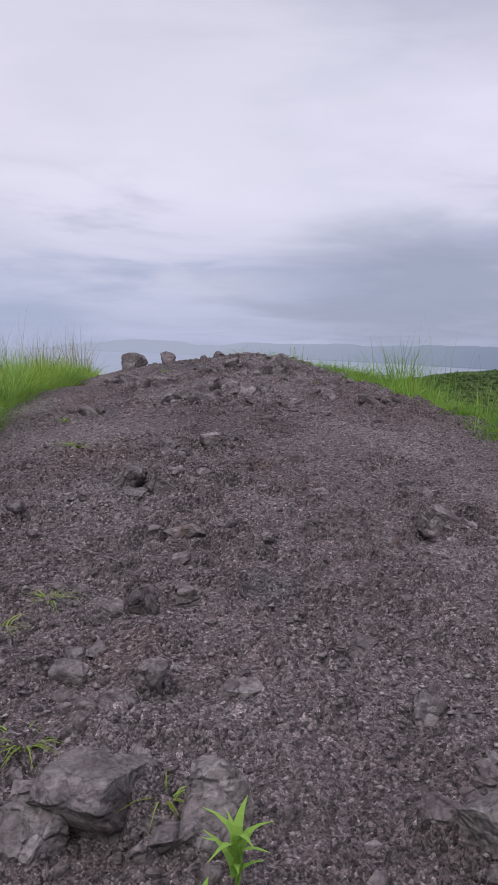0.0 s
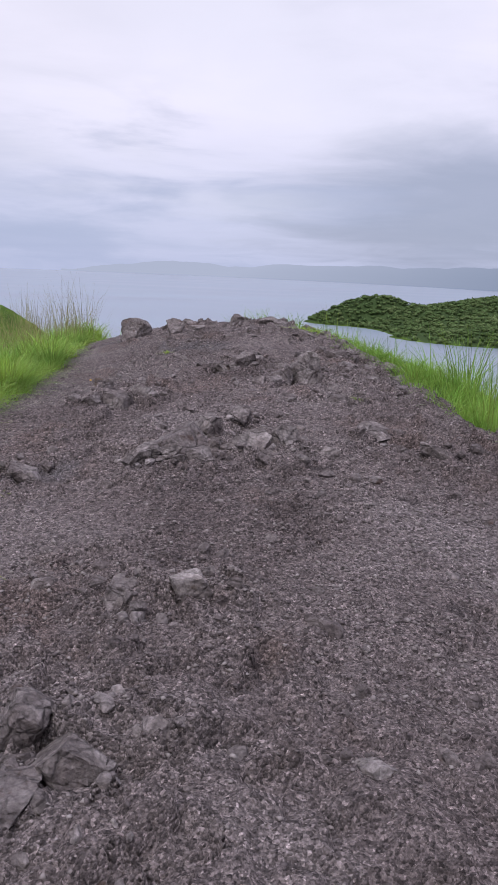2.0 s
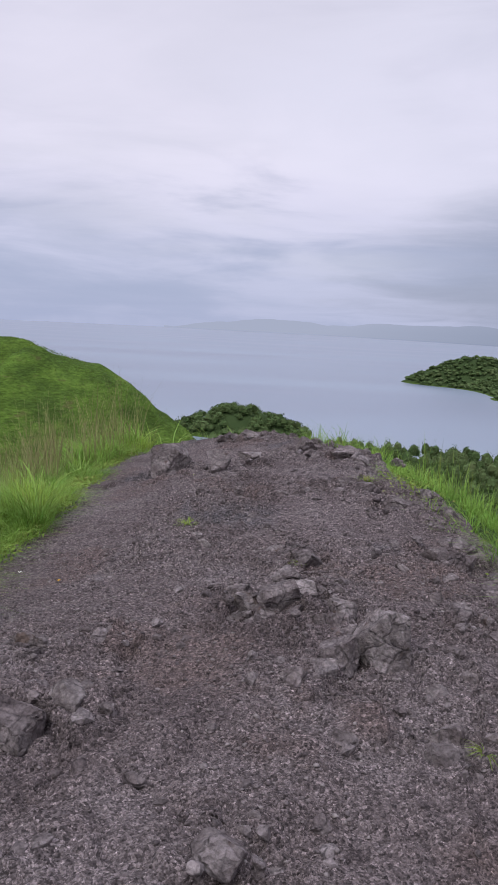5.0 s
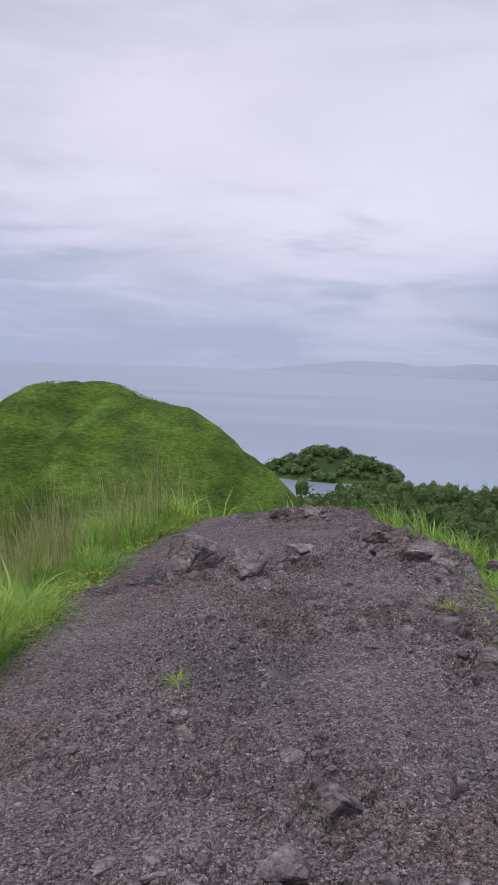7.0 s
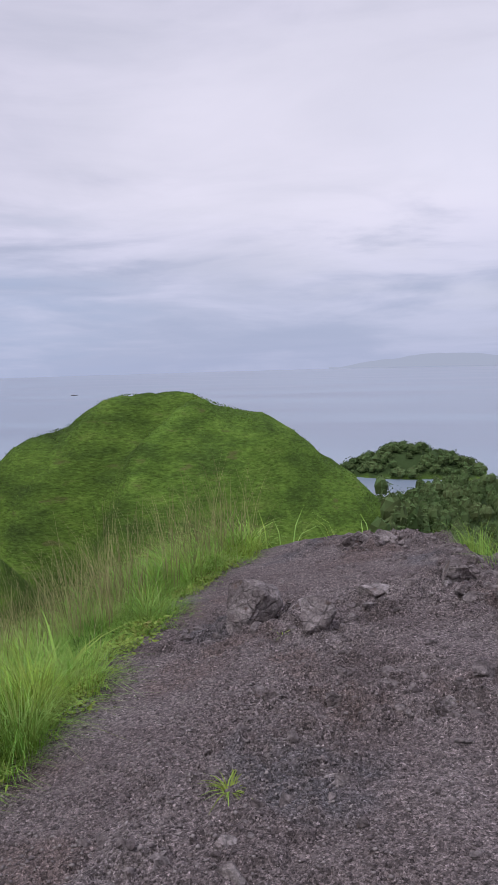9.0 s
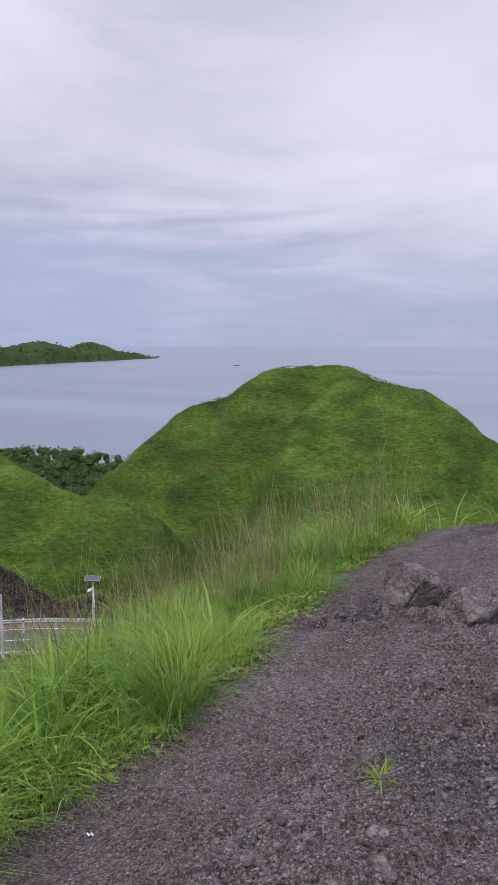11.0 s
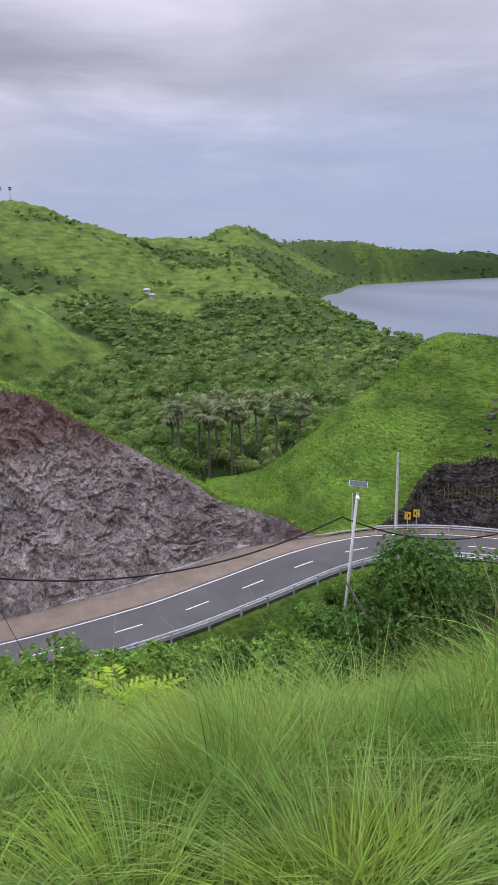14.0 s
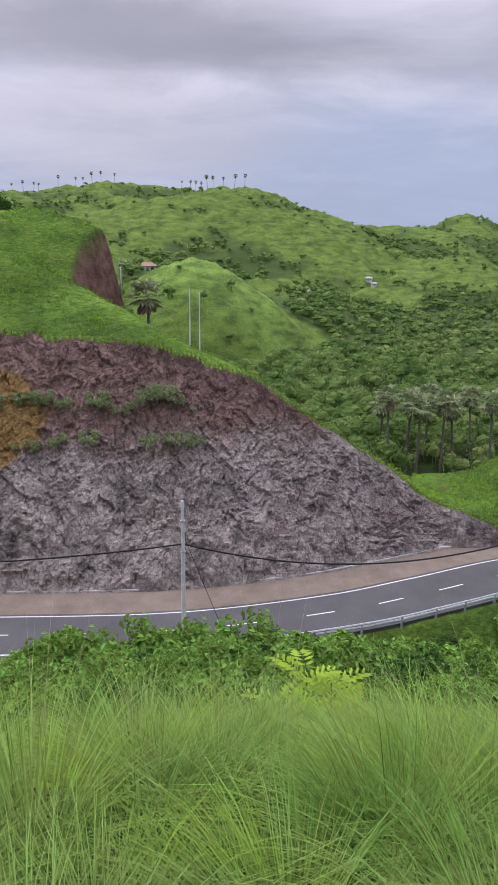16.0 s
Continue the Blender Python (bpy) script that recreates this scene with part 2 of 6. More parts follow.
def shade_woods():
    """Dark leaf litter and scrub where the land is wooded, with the shade between crowns painted in."""
    nt = M["hill_grass"].node_tree
    N, L = nt.nodes.new, nt.links.new
    bs = next(n for n in nt.nodes if n.type == "BSDF_PRINCIPLED")
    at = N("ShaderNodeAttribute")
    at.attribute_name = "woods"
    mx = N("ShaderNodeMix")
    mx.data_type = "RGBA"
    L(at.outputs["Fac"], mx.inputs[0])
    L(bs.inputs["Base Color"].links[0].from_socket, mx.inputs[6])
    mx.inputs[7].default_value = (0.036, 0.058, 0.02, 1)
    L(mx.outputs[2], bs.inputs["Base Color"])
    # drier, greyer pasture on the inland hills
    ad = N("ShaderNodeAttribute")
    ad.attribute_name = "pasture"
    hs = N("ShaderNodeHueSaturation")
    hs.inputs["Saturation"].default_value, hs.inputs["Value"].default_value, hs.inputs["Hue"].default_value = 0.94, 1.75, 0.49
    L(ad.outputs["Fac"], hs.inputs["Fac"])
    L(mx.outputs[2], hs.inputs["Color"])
    # young lime-coloured grass over the road, painted sun on the cone, bare earth where the knoll is dug away
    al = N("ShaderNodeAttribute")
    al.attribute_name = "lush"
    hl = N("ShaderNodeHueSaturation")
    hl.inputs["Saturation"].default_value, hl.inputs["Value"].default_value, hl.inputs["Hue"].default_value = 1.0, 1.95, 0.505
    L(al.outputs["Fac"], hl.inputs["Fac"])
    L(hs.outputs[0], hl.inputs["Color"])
    ae = N("ShaderNodeAttribute")
    ae.attribute_name = "earth"
    me_ = N("ShaderNodeMix")
    me_.data_type = "RGBA"
    L(ae.outputs["Fac"], me_.inputs[0])
    L(hl.outputs[0], me_.inputs[6])
    soil = N("ShaderNodeValToRGB")
    soil.color_ramp.elements[0].position, soil.color_ramp.elements[0].color = 0.35, (0.10, 0.055, 0.042, 1)
    soil.color_ramp.elements[1].position, soil.color_ramp.elements[1].color = 0.65, (0.22, 0.135, 0.10, 1)
    sn = N("ShaderNodeTexNoise")
    sn.inputs["Scale"].default_value, sn.inputs["Detail"].default_value = 0.5, 7
    geo = N("ShaderNodeNewGeometry")
    L(geo.outputs["Position"], sn.inputs["Vector"])
    L(sn.outputs[0], soil.inputs[0])
    L(soil.outputs[0], me_.inputs[7])
    L(me_.outputs[2], bs.inputs["Base Color"])


shade_woods()
M["cut_rock"] = material("cut_rock", [(0.3, (0.23, 0.198, 0.186)), (0.42, (0.34, 0.29, 0.27)), (0.55, (0.46, 0.394, 0.364)), (0.8, (0.56, 0.485, 0.448))], 0.3, 0.9, 1.0, 4,
                         fine=(3.0, 0.28), bump_dist=0.3, spots=[(0.2, 0.60, (0.26, 0.18, 0.165)), (0.35, 0.64, (0.13, 0.118, 0.122))], spec=0.1, stretch=(1, 1, 0.95))


def layer_cut():
    """Red-brown weathered rock over the grey, and an ochre seam."""
    nt = M["cut_rock"].node_tree
    N, L = nt.nodes.new, nt.links.new
    bs = next(n for n in nt.nodes if n.type == "BSDF_PRINCIPLED")
    geo = N("ShaderNodeNewGeometry")
    sep = N("ShaderNodeSeparateXYZ")
    L(geo.outputs["Position"], sep.inputs[0])
    ns = N("ShaderNodeTexNoise")
    ns.inputs["Scale"].default_value, ns.inputs["Detail"].default_value = 0.25, 6
    L(geo.outputs["Position"], ns.inputs["Vector"])

    def blend(src, lo, hi, colour, spread):
        ma = N("ShaderNodeMath")
        ma.operation = "MULTIPLY_ADD"
        L(ns.outputs[0], ma.inputs[0])
        ma.inputs[1].default_value = spread
        L(src, ma.inputs[2])
        mr = N("ShaderNodeMapRange")
        mr.inputs[1].default_value, mr.inputs[2].default_value = lo, hi
        L(ma.outputs[0], mr.inputs[0])
        mx = N("ShaderNodeMix")
        mx.data_type = "RGBA"
        L(mr.outputs[0], mx.inputs[0])
        L(bs.inputs["Base Color"].links[0].from_socket, mx.inputs[6])
        mx.inputs[7].default_value = (*colour, 1)
        L(mx.outputs[2], bs.inputs["Base Color"])

    blend(sep.outputs[2], -13.5, -10.5, (0.30, 0.195, 0.17), 7.0)
    vd = N("ShaderNodeVectorMath")
    vd.operation = "DISTANCE"
    L(geo.outputs["Position"], vd.inputs[0])
    vd.inputs[1].default_value = (-66.5, -13.0, -13.5)
    neg = N("ShaderNodeMath")
    neg.operation = "MULTIPLY"
    neg.inputs[1].default_value = -1.0
    L(vd.outputs["Value"], neg.inputs[0])
    blend(neg.outputs[0], -3.4, -2.6, (0.36, 0.23, 0.09), 3.0)


layer_cut()
cracked(M["cut_rock"], [(0.9, 0.03, 0.35, 0.10, (1, 1, 0.8)), (2.2, 0.06, 0.35, 0.13, (1, 1, 0.9)), (5.0, 0.12, 0.18, 0.12, (1, 1, 1))], 0.3)
M["dark_rock"] = material("dark_rock", [(0.3, (0.075, 0.064, 0.063)), (0.55, (0.125, 0.107, 0.103)), (0.8, (0.20, 0.172, 0.158))], 0.5, 0.92, 1.0, 4, fine=(3, 0.35), bump_dist=0.25, spec=0.1,
                          spots=[(0.25, 0.62, (0.17, 0.105, 0.06))])
cracked(M["dark_rock"], [(1.0, 0.05, 0.25, 0.2, (1, 1, 0.6)), (2.6, 0.16, 0.45, 0.28, (1, 1, 0.8))], 0.4)
M["asphalt"] = material("asphalt", [(0.3, (0.075, 0.072, 0.074)), (0.7, (0.115, 0.11, 0.112))], 0.25, 0.8, 0.2, 60, fine=(12, 0.15))
M["shoulder"] = material("shoulder", [(0.3, (0.17, 0.132, 0.102)), (0.7, (0.265, 0.21, 0.168))], 0.5, 0.95, 0.5, 12, fine=(8, 0.25))
M["concrete"] = material("concrete", [(0.3, (0.42, 0.41, 0.40)), (0.7, (0.58, 0.57, 0.55))], 2, 0.85, 0.2, 20, fine=(9, 0.12))
M["white_line"] = material("white_line", [(0.3, (0.62, 0.62, 0.62)), (0.7, (0.8, 0.8, 0.8))], 3, 0.7)


def sea_material():
    mt = bpy.data.materials.new("sea_water")
    mt.use_nodes = True
    nt = mt.node_tree
    N, L = nt.nodes.new, nt.links.new
    bs = nt.nodes["Principled BSDF"]
    geo = N("ShaderNodeNewGeometry")
    n1 = N("ShaderNodeTexNoise")
    n1.inputs["Scale"].default_value, n1.inputs["Detail"].default_value = 0.0022, 2
    mp = N("ShaderNodeMapping")
    mp.inputs["Rotation"].default_value = (0, 0, 0.9)
    mp.inputs["Scale"].default_value = (1, 4, 1)
    L(geo.outputs["Position"], mp.inputs[0])
    L(mp.outputs[0], n1.inputs["Vector"])
    ramp = N("ShaderNodeValToRGB")
    ramp.color_ramp.elements[0].position, ramp.color_ramp.elements[0].color = 0.38, (0.12, 0.15, 0.20, 1)
    ramp.color_ramp.elements[1].position, ramp.color_ramp.elements[1].color = 0.62, (0.16, 0.20, 0.25, 1)
    L(n1.outputs[0], ramp.inputs[0])
    L(ramp.outputs[0], bs.inputs["Base Color"])
    mr = N("ShaderNodeMapRange")
    mr.inputs[1].default_value, mr.inputs[2].default_value, mr.inputs[3].default_value, mr.inputs[4].default_value = 0.35, 0.65, 0.30, 0.36
    L(n1.outputs[0], mr.inputs[0])
    L(mr.outputs[0], bs.inputs["Roughness"])
    return mt


M["sea"] = sea_material()


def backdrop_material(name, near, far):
    """Glowing mountain backdrop with sea haze painted into its colours, paler the further off it stands."""
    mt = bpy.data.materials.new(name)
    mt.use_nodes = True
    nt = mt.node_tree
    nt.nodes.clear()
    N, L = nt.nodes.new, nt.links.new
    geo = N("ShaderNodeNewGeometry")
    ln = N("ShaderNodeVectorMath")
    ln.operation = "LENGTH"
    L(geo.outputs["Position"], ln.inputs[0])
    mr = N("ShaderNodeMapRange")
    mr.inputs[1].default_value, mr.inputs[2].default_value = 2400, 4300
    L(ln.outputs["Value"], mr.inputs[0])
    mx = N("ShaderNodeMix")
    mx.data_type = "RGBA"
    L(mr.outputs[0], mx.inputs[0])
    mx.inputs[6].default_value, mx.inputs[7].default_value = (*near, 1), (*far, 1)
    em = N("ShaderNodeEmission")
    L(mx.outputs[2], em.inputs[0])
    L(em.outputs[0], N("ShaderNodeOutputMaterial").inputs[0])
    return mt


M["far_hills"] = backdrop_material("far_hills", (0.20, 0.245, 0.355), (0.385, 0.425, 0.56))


# ---- the lie of the land ----
SEA, ROAD = -43.0, -26.4
CX, CY = -0.3, 7.1


def lattice(i, j, seed):
    h = (i * 374761393 + j * 668265263 + seed * 974634777) & 0xFFFFFFFF
    h = ((h ^ (h >> 13)) * 1274126177) & 0xFFFFFFFF
    return ((h ^ (h >> 16)) & 0xFFFF) / 65535.0


def vnoise(x, y, seed=0):
    i, j = np.floor(x).astype(np.int64), np.floor(y).astype(np.int64)
    u, v = x - i, y - j
    u, v = u * u * (3 - 2 * u), v * v * (3 - 2 * v)
    a, b, c, d = lattice(i, j, seed), lattice(i + 1, j, seed), lattice(i, j + 1, seed), lattice(i + 1, j + 1, seed)
    return (a + (b - a) * u) * (1 - v) + (c + (d - c) * u) * v - 0.5


def fbm(x, y, octaves=4, seed=0, gain=0.5):
    out, amp = 0.0, 1.0
    for k in range(octaves):
        out = out + amp * vnoise(x * 2 ** k + 17.3 * k, y * 2 ** k - 9.1 * k, seed + k)
        amp *= gain
    return out


def polar(az, r, z=0.0):
    """A place by its bearing (degrees to the left of north) and distance from the lookout."""
    return CX - r * math.sin(radians(az)), CY + r * math.cos(radians(az)), z


def dome(x, y, c, a, k, b=None, turn=0.0):
    """A rounded hill: peak c, radius of the round top a (b across), steepness k / a; turn: bearing of its long axis."""
    dx, dy = x - c[0], y - c[1]
    t = radians(turn)
    u, v = -dx * math.sin(t) + dy * math.cos(t), dx * math.cos(t) + dy * math.sin(t)
    return c[2] - k * (np.sqrt(1 + (u / (b or a)) ** 2 + (v / a) ** 2) - 1)


def smax(a, b, s):
    return s * np.logaddexp(a / s, b / s)


NEAR_HILLS = [  # bearing, distance, height, radius, steepness, long radius, bearing of the long axis, softness
    (103.6, 150, 6.2, 8, 7, 11, 10, 1.0), (112, 175, 8.0, 18, 12, 20, 0, 1.5),
]
# crest lines of the two conical hills: bearings, heights
CONE_AZ = [6, 9, 11.9, 13.9, 16.4, 18.4, 20.5, 22.1, 23.8, 25.6, 26.7, 30.2, 32, 33.3, 34.9, 37.2, 38.6, 40.2, 42.3, 44.7, 50]
CONE_Z = [-32, -25, -18.2, -14.2, -10.9, -7.5, -5.2, -4.5, -3.6, -2.4, -2.1, -1.93, -2.7, -4.3, -6.2, -7.4, -8.9, -11.6, -15, -19.1, -29]
KNOB_AZ = [34, 39.7, 40.7, 42, 44.5, 46.8, 48.9, 51, 52, 53.7, 55.5, 58.5, 60.1, 61.8, 63.5, 65.7, 67.9, 70, 72.1, 76, 80]
KNOB_Z = [-27, -18.2, -17.9, -17.0, -16.5, -16.0, -14.0, -11.9, -10.8, -9.7, -9.0, -8.8, -9.7, -12.5, -15.4, -18.6, -21.8, -24.9, -27.3, -28.5, -42]


INLAND = [  # bearings, crest heights, distance, softness across, steepness: bare spurs that stand out of the woods
    ([82, 84.3, 86, 87.7, 90.4, 92.5, 94.5, 97, 100], [-40, -32.4, -25.7, -18.9, -8.9, -5.7, -9, -16, -28], 310, 16, 7.5), ([71, 73.7, 75.8, 77.5, 79.9, 82.4, 83.5, 86], [-46, -39, -32.3, -28.1, -26.9, -33.2, -39.9, -46], 470, 22, 7.5), ([77, 79.9, 82.4, 84.9, 87.6, 90, 91, 92.4, 95.1, 97.3, 101], [-44, -26.9, -7, 9.6, 29.3, 35.5, 32.9, 27.3, 6.4, -5.5, -30], 640, 45, 24),
]


def bare_spur(az, r):
    return np.max([crest_hill(az, r, *q) for q in INLAND], axis=0)


def crest_hill(az, r, bearings, heights, r0, a, k, front=None):
    """A grassy hill that falls away before and behind a crest at distance r0; front: bearings and steepness of its near side."""
    top = np.interp(az, bearings, heights, left=-80, right=-80)
    if front:
        k = np.where(r < r0, np.interp(az, *front), k)
    return top - k * (np.sqrt(1 + ((r - r0) / a) ** 2) - 1)


SPUR_R, SPUR_AZ = [80, 85, 88, 91.5, 95, 98, 106], [33.0, 31.3, 30.4, 29.6, 28.3, 26.7, 24.3]


def cone_spur(az, r):
    """The spur that runs down the cone towards the lookout, with a hollow beside it."""
    line = np.interp(r, SPUR_R, SPUR_AZ)
    q = (az - line) * np.radians(1) * r
    mask = np.clip((r - 74) / 8, 0, 1) * np.clip((107 - r) / 5, 0, 1)
    return mask * (1.9 * np.exp(-(q / 2.4) ** 2) - 3.0 * np.exp(-((q - 6) / 4.5) ** 2) + 0.8 * np.exp(-((q + 9) / 5) ** 2) - 1.2 * np.exp(-((q - 20) / 4) ** 2) - 1.0 * np.exp(-((q + 17) / 4) ** 2))


WEST_HILLS = [
    (90.5, 640, 36, 50, 26, 60, 20, 3), (96, 830, 50, 90, 36, 130, 60, 4), (106, 800, 38, 90, 32, 160, 20, 4), (86, 760, 16, 70, 26, 100, 40, 4),
    (80, 850, 12, 80, 26, 180, 100, 4), (73.1, 930, 27, 26, 14, 40, 60, 3), (69, 1000, 13, 70, 22, 120, 60, 4), (65.5, 1080, 9, 70, 22, 110, 60, 4),
    (106, 420, 0, 60, 24, 90, 0, 3), (76, 700, -14, 50, 16, 90, 70, 3), (70.5, 900, -14, 60, 18, 90, 60, 3),
]
CAPE_HILLS = [
    (61, 1220, -2, 60, 22, 90, 60, 3), (57, 1330, -7, 45, 20, 80, 40, 3), (52.6, 1440, -1, 40, 22, 55, 40, 3), (48.5, 1600, -5, 50, 24, 80, 40, 3),
    (44.8, 1780, -8, 40, 20, 55, 40, 3), (42.4, 1850, -28, 40, 12, 60, 40, 2),
]
ISLANDS = [
    (-6.9, 705, -19, 16, 13, 24, 82, 1.5), (-10.5, 690, -27, 16, 11, 42, 82, 1.5), (-17.5, 720, -17, 30, 15, 60, 80, 3), (-24, 760, -6, 60, 24, 100, 80, 3),
    (-15.5, 560, -36, 25, 8, 45, 70, 2), (-21, 610, -27, 40, 14, 70, 60, 3), (-30, 700, -5, 80, 28, 140, 60, 3), (9.9, 314, -33.6, 9, 6.5, 13, 100, 1.0),
    (6.5, 300, -42.0, 12, 6, 16, 95, 1),
]
COAST_X = [-1400, -1211, -1070, -997, -915, -666, -570, -332, -190, -110, -75, -62, -50, -42, -36, -10, 26, 90, 200, 420, 1400]
COAST_Y = [1520, 1470, 914, 662, 439, 283, 241, 190, 209, 215, 230, 232, 236, 256, 296, 296, 284, 268, 262, 380, 500]
EDGE_Y = [-3, 0, 3, 5, 6, 6.9, 7.7, 8.4, 9.3, 10.2, 11, 12, 13, 14.5, 16]
EDGE_R = [2.4, 2.3, 2.05, 1.9, 1.65, 1.1, 1.05, 1.08, 0.82, 0.48, 0.33, 0.02, -0.4, -1.1, -1.7]
LEFT_Y = [5, 7, 8.1, 8.7, 9.4, 10.3, 11.3, 12, 13, 14.5]
LEFT_X = [-1.9, -2.0, -2.12, -2.38, -2.42, -2.42, -2.7, -2.76, -2.93, -2.9]


def path_crown(x, y):
    """The gravel crest of the ridge."""
    along = np.interp(y, [-30, -6, 0, 1, 1.8, 2.4, 4.5, 6, 8, 9, 10.3, 12, 12.8, 13.7, 14.6, 17],
                      [-5, -2.6, -1.15, -0.84, -0.60, -0.48, -0.25, -0.08, 0.05, 0.105, 0.16, 0.13, 0.09, 0.0, -0.1, -0.7])
    mid = np.interp(y, [0, 6, 8, 10, 12, 14, 15.5], [0.2, 0.3, 0.2, 0.05, -0.05, -0.7, -1.5])
    d = x - mid
    out = np.maximum(0, np.abs(d) - 0.3)
    late = np.clip((y - 7) / 2, 0, 1)
    fall = (1 - late) * 0.055 * out ** 1.35 + late * np.where(d < 0, 0.17 * out ** 1.1, 0.07 * out ** 1.35)
    return along - fall - np.where(d > 0, 0.03 * d * d, 0)


def ridge(x, y):
    right = np.interp(y, EDGE_Y, EDGE_R)
    left = np.minimum(-2.5, np.interp(y, LEFT_Y, LEFT_X) - 0.1)
    u = np.where(x < left, left - x, np.maximum(0, x - right))
    v = np.maximum(0, y - 14.6)
    d = np.sqrt(u * u + v * v)
    yy, xx = np.minimum(y, 14.6), np.clip(x, left, right)
    return path_crown(xx, yy) - 0.76 * (np.sqrt(d * d + 0.36) - 0.6) + 0.12 * np.maximum(0, d - 8)


def rr_far(x, y):
    return np.hypot(x - CX, y - CY)


def dug_side(x, y):
    """Distance beyond the line where the knoll over the road was dug away."""
    r, az = np.hypot(x - CX, y - CY), np.degrees(np.arctan2(CX - x, y - CY))
    line = np.interp(r, [110, 126, 150, 190], [103.5, 101.8, 98.7, 98.0])
    return (line - az) * np.radians(1) * r * (az > 0) + (az < 0) * 400 + 0.8 * fbm(x / 3.0, y / 3.0, 3, 37)


def natural(x, y):
    coast = np.interp(x, COAST_X, COAST_Y)
    inland = coast - y + 12 * fbm(x / 40, y / 40, 3, 5)
    base = SEA + np.clip(inland * 0.06, -6, 1.6) + np.clip((inland - 60) * 0.02, 0, 6)
    far = np.clip((np.hypot(x - CX, y - CY) - 120) / 300, 0, 1)
    base = base + np.where(inland > 0, far * 2.0 * fbm(x / 60, y / 60, 3, 8), 0)
    z = base
    for az, r, h, a, k, b, turn, s in NEAR_HILLS + WEST_HILLS + CAPE_HILLS:
        wob = fbm(x / (a * 1.2), y / (a * 1.2), 4, int(r)) * a * 0.08
        top = dome(x, y, polar(az, r, h), a, k, b, turn) + wob
        if h in (6.2, 8.0):
            top = np.maximum(top - 3.0 * np.maximum(0, dug_side(x, y)), -60)
        z = smax(z, top, s)
    rc, ac = np.hypot(x - CX, y - CY), np.degrees(np.arctan2(CX - x, y - CY))
    worn = 0.5 * fbm(x / 7, y / 7, 4, 108)
    z = smax(z, np.maximum(crest_hill(ac, rc, CONE_AZ, CONE_Z, 108, 10.5, 9.3) + cone_spur(ac, rc) + worn, -90), 0.4)
    z = smax(z, np.maximum(crest_hill(ac, rc, KNOB_AZ, KNOB_Z, np.interp(ac, [40, 50, 57], [84, 94, 100]), 7.5, 6.6, ([40, 44, 47, 52, 57, 61, 64, 68, 74], [9.0, 9.0, 9.0, 8.0, 6.6, 6.6, 4.8, 2.4, 2.0])) + worn, -90), 0.4)
    bare = bare_spur(ac, rc)
    gully = np.abs(fbm(x / 75, y / 75, 4, 44)) * 16 - np.abs(fbm(x / 24, y / 24, 3, 45)) * 6
    z = z - np.clip((rr_far(x, y) - 230) / 200, 0, 1) * np.clip((z - SEA - 3) / 14, 0, 1) * (gully - 2.0)
    z = smax(z, np.maximum(bare + 1.6 * fbm(x / 22, y / 22, 4, 47), -90), 0.8)
    z = np.minimum(z, SEA - 2 + 1.2 * np.logaddexp(0, (inland + 4) * 0.5 / 1.2))
    for az, r, h, a, k, b, turn, s in ISLANDS:
        wob = fbm(x / (a * 1.2), y / (a * 1.2), 4, int(r)) * a * 0.08
        z = smax(z, np.maximum(dome(x, y, polar(az, r, h), a, k, b, turn) + wob, -90), s)
    rr, az = np.hypot(x - CX, y - CY), np.degrees(np.arctan2(CX - x, y - CY))
    crest_r = np.interp(az, [58, 66, 70, 75, 77, 83, 88, 94.3, 100, 105.7, 112, 124], [80, 79, 76.5, 74.5, 73, 72, 73, 76, 86, 96, 104, 112])
    crest_z = np.interp(az, [58, 66, 70, 75, 77, 83, 88, 94.3, 100, 105.7, 112, 124], [-40, -27.2, -24.4, -22.4, -20.4, -15.5, -11, -7.8, -3.7, 0.2, 2, 0])
    knoll = crest_z - np.where(rr < crest_r, np.interp(az, [74, 82, 90, 94, 98], [5.5, 6.6, 5.4, 3.3, 2.7]), 4.2) * (np.sqrt(1 + ((rr - crest_r) / 6) ** 2) - 1) - np.where(az < 0, 90, 0)
    knoll = knoll - 1.6 * np.maximum(0, np.minimum(crest_r - 13, 61) - rr)
    z = smax(z, np.maximum(knoll, -60), 0.6)
    z = smax(z, ridge(x, y), 0.35)
    return z


def spline(pts, n):
    p = np.array(pts, float)
    p = np.vstack([2 * p[0] - p[1], p, 2 * p[-1] - p[-2]])
    out = []
    for k in range(1, len(p) - 2):
        t = np.linspace(0, 1, n, endpoint=False)[:, None]
        a, b, c, d = p[k - 1], p[k], p[k + 1], p[k + 2]
        out.append(0.5 * (2 * b + (c - a) * t + (2 * a - 5 * b + 4 * c - d) * t ** 2 + (3 * b - a - 3 * c + d) * t ** 3))
    return np.vstack(out)


ROAD_MID = spline([(-52, -90), (-52.5, -60), (-52.5, -30), (-52.3, -10), (-53, 4), (-55.9, 16), (-59.2, 24), (-63.2, 33), (-64.4, 40), (-62.2, 47), (-57.6, 53), (-52, 57), (-44, 60.5), (-32, 63), (-16, 61), (2, 56), (30, 52)], 24)
HALF = 2.9
ROAD_T = np.gradient(ROAD_MID, axis=0)
ROAD_T /= np.linalg.norm(ROAD_T, axis=1, keepdims=True)
ROAD_N = np.stack([-ROAD_T[:, 1], ROAD_T[:, 0]], 1)     # away from the lookout
BEND = (-64.4, 40)
ROAD_S = np.r_[0, np.cumsum(np.linalg.norm(np.diff(ROAD_MID, axis=0), axis=1))]


BEND_S = ROAD_S[np.argmin(((ROAD_MID - np.array(BEND)) ** 2).sum(1))]


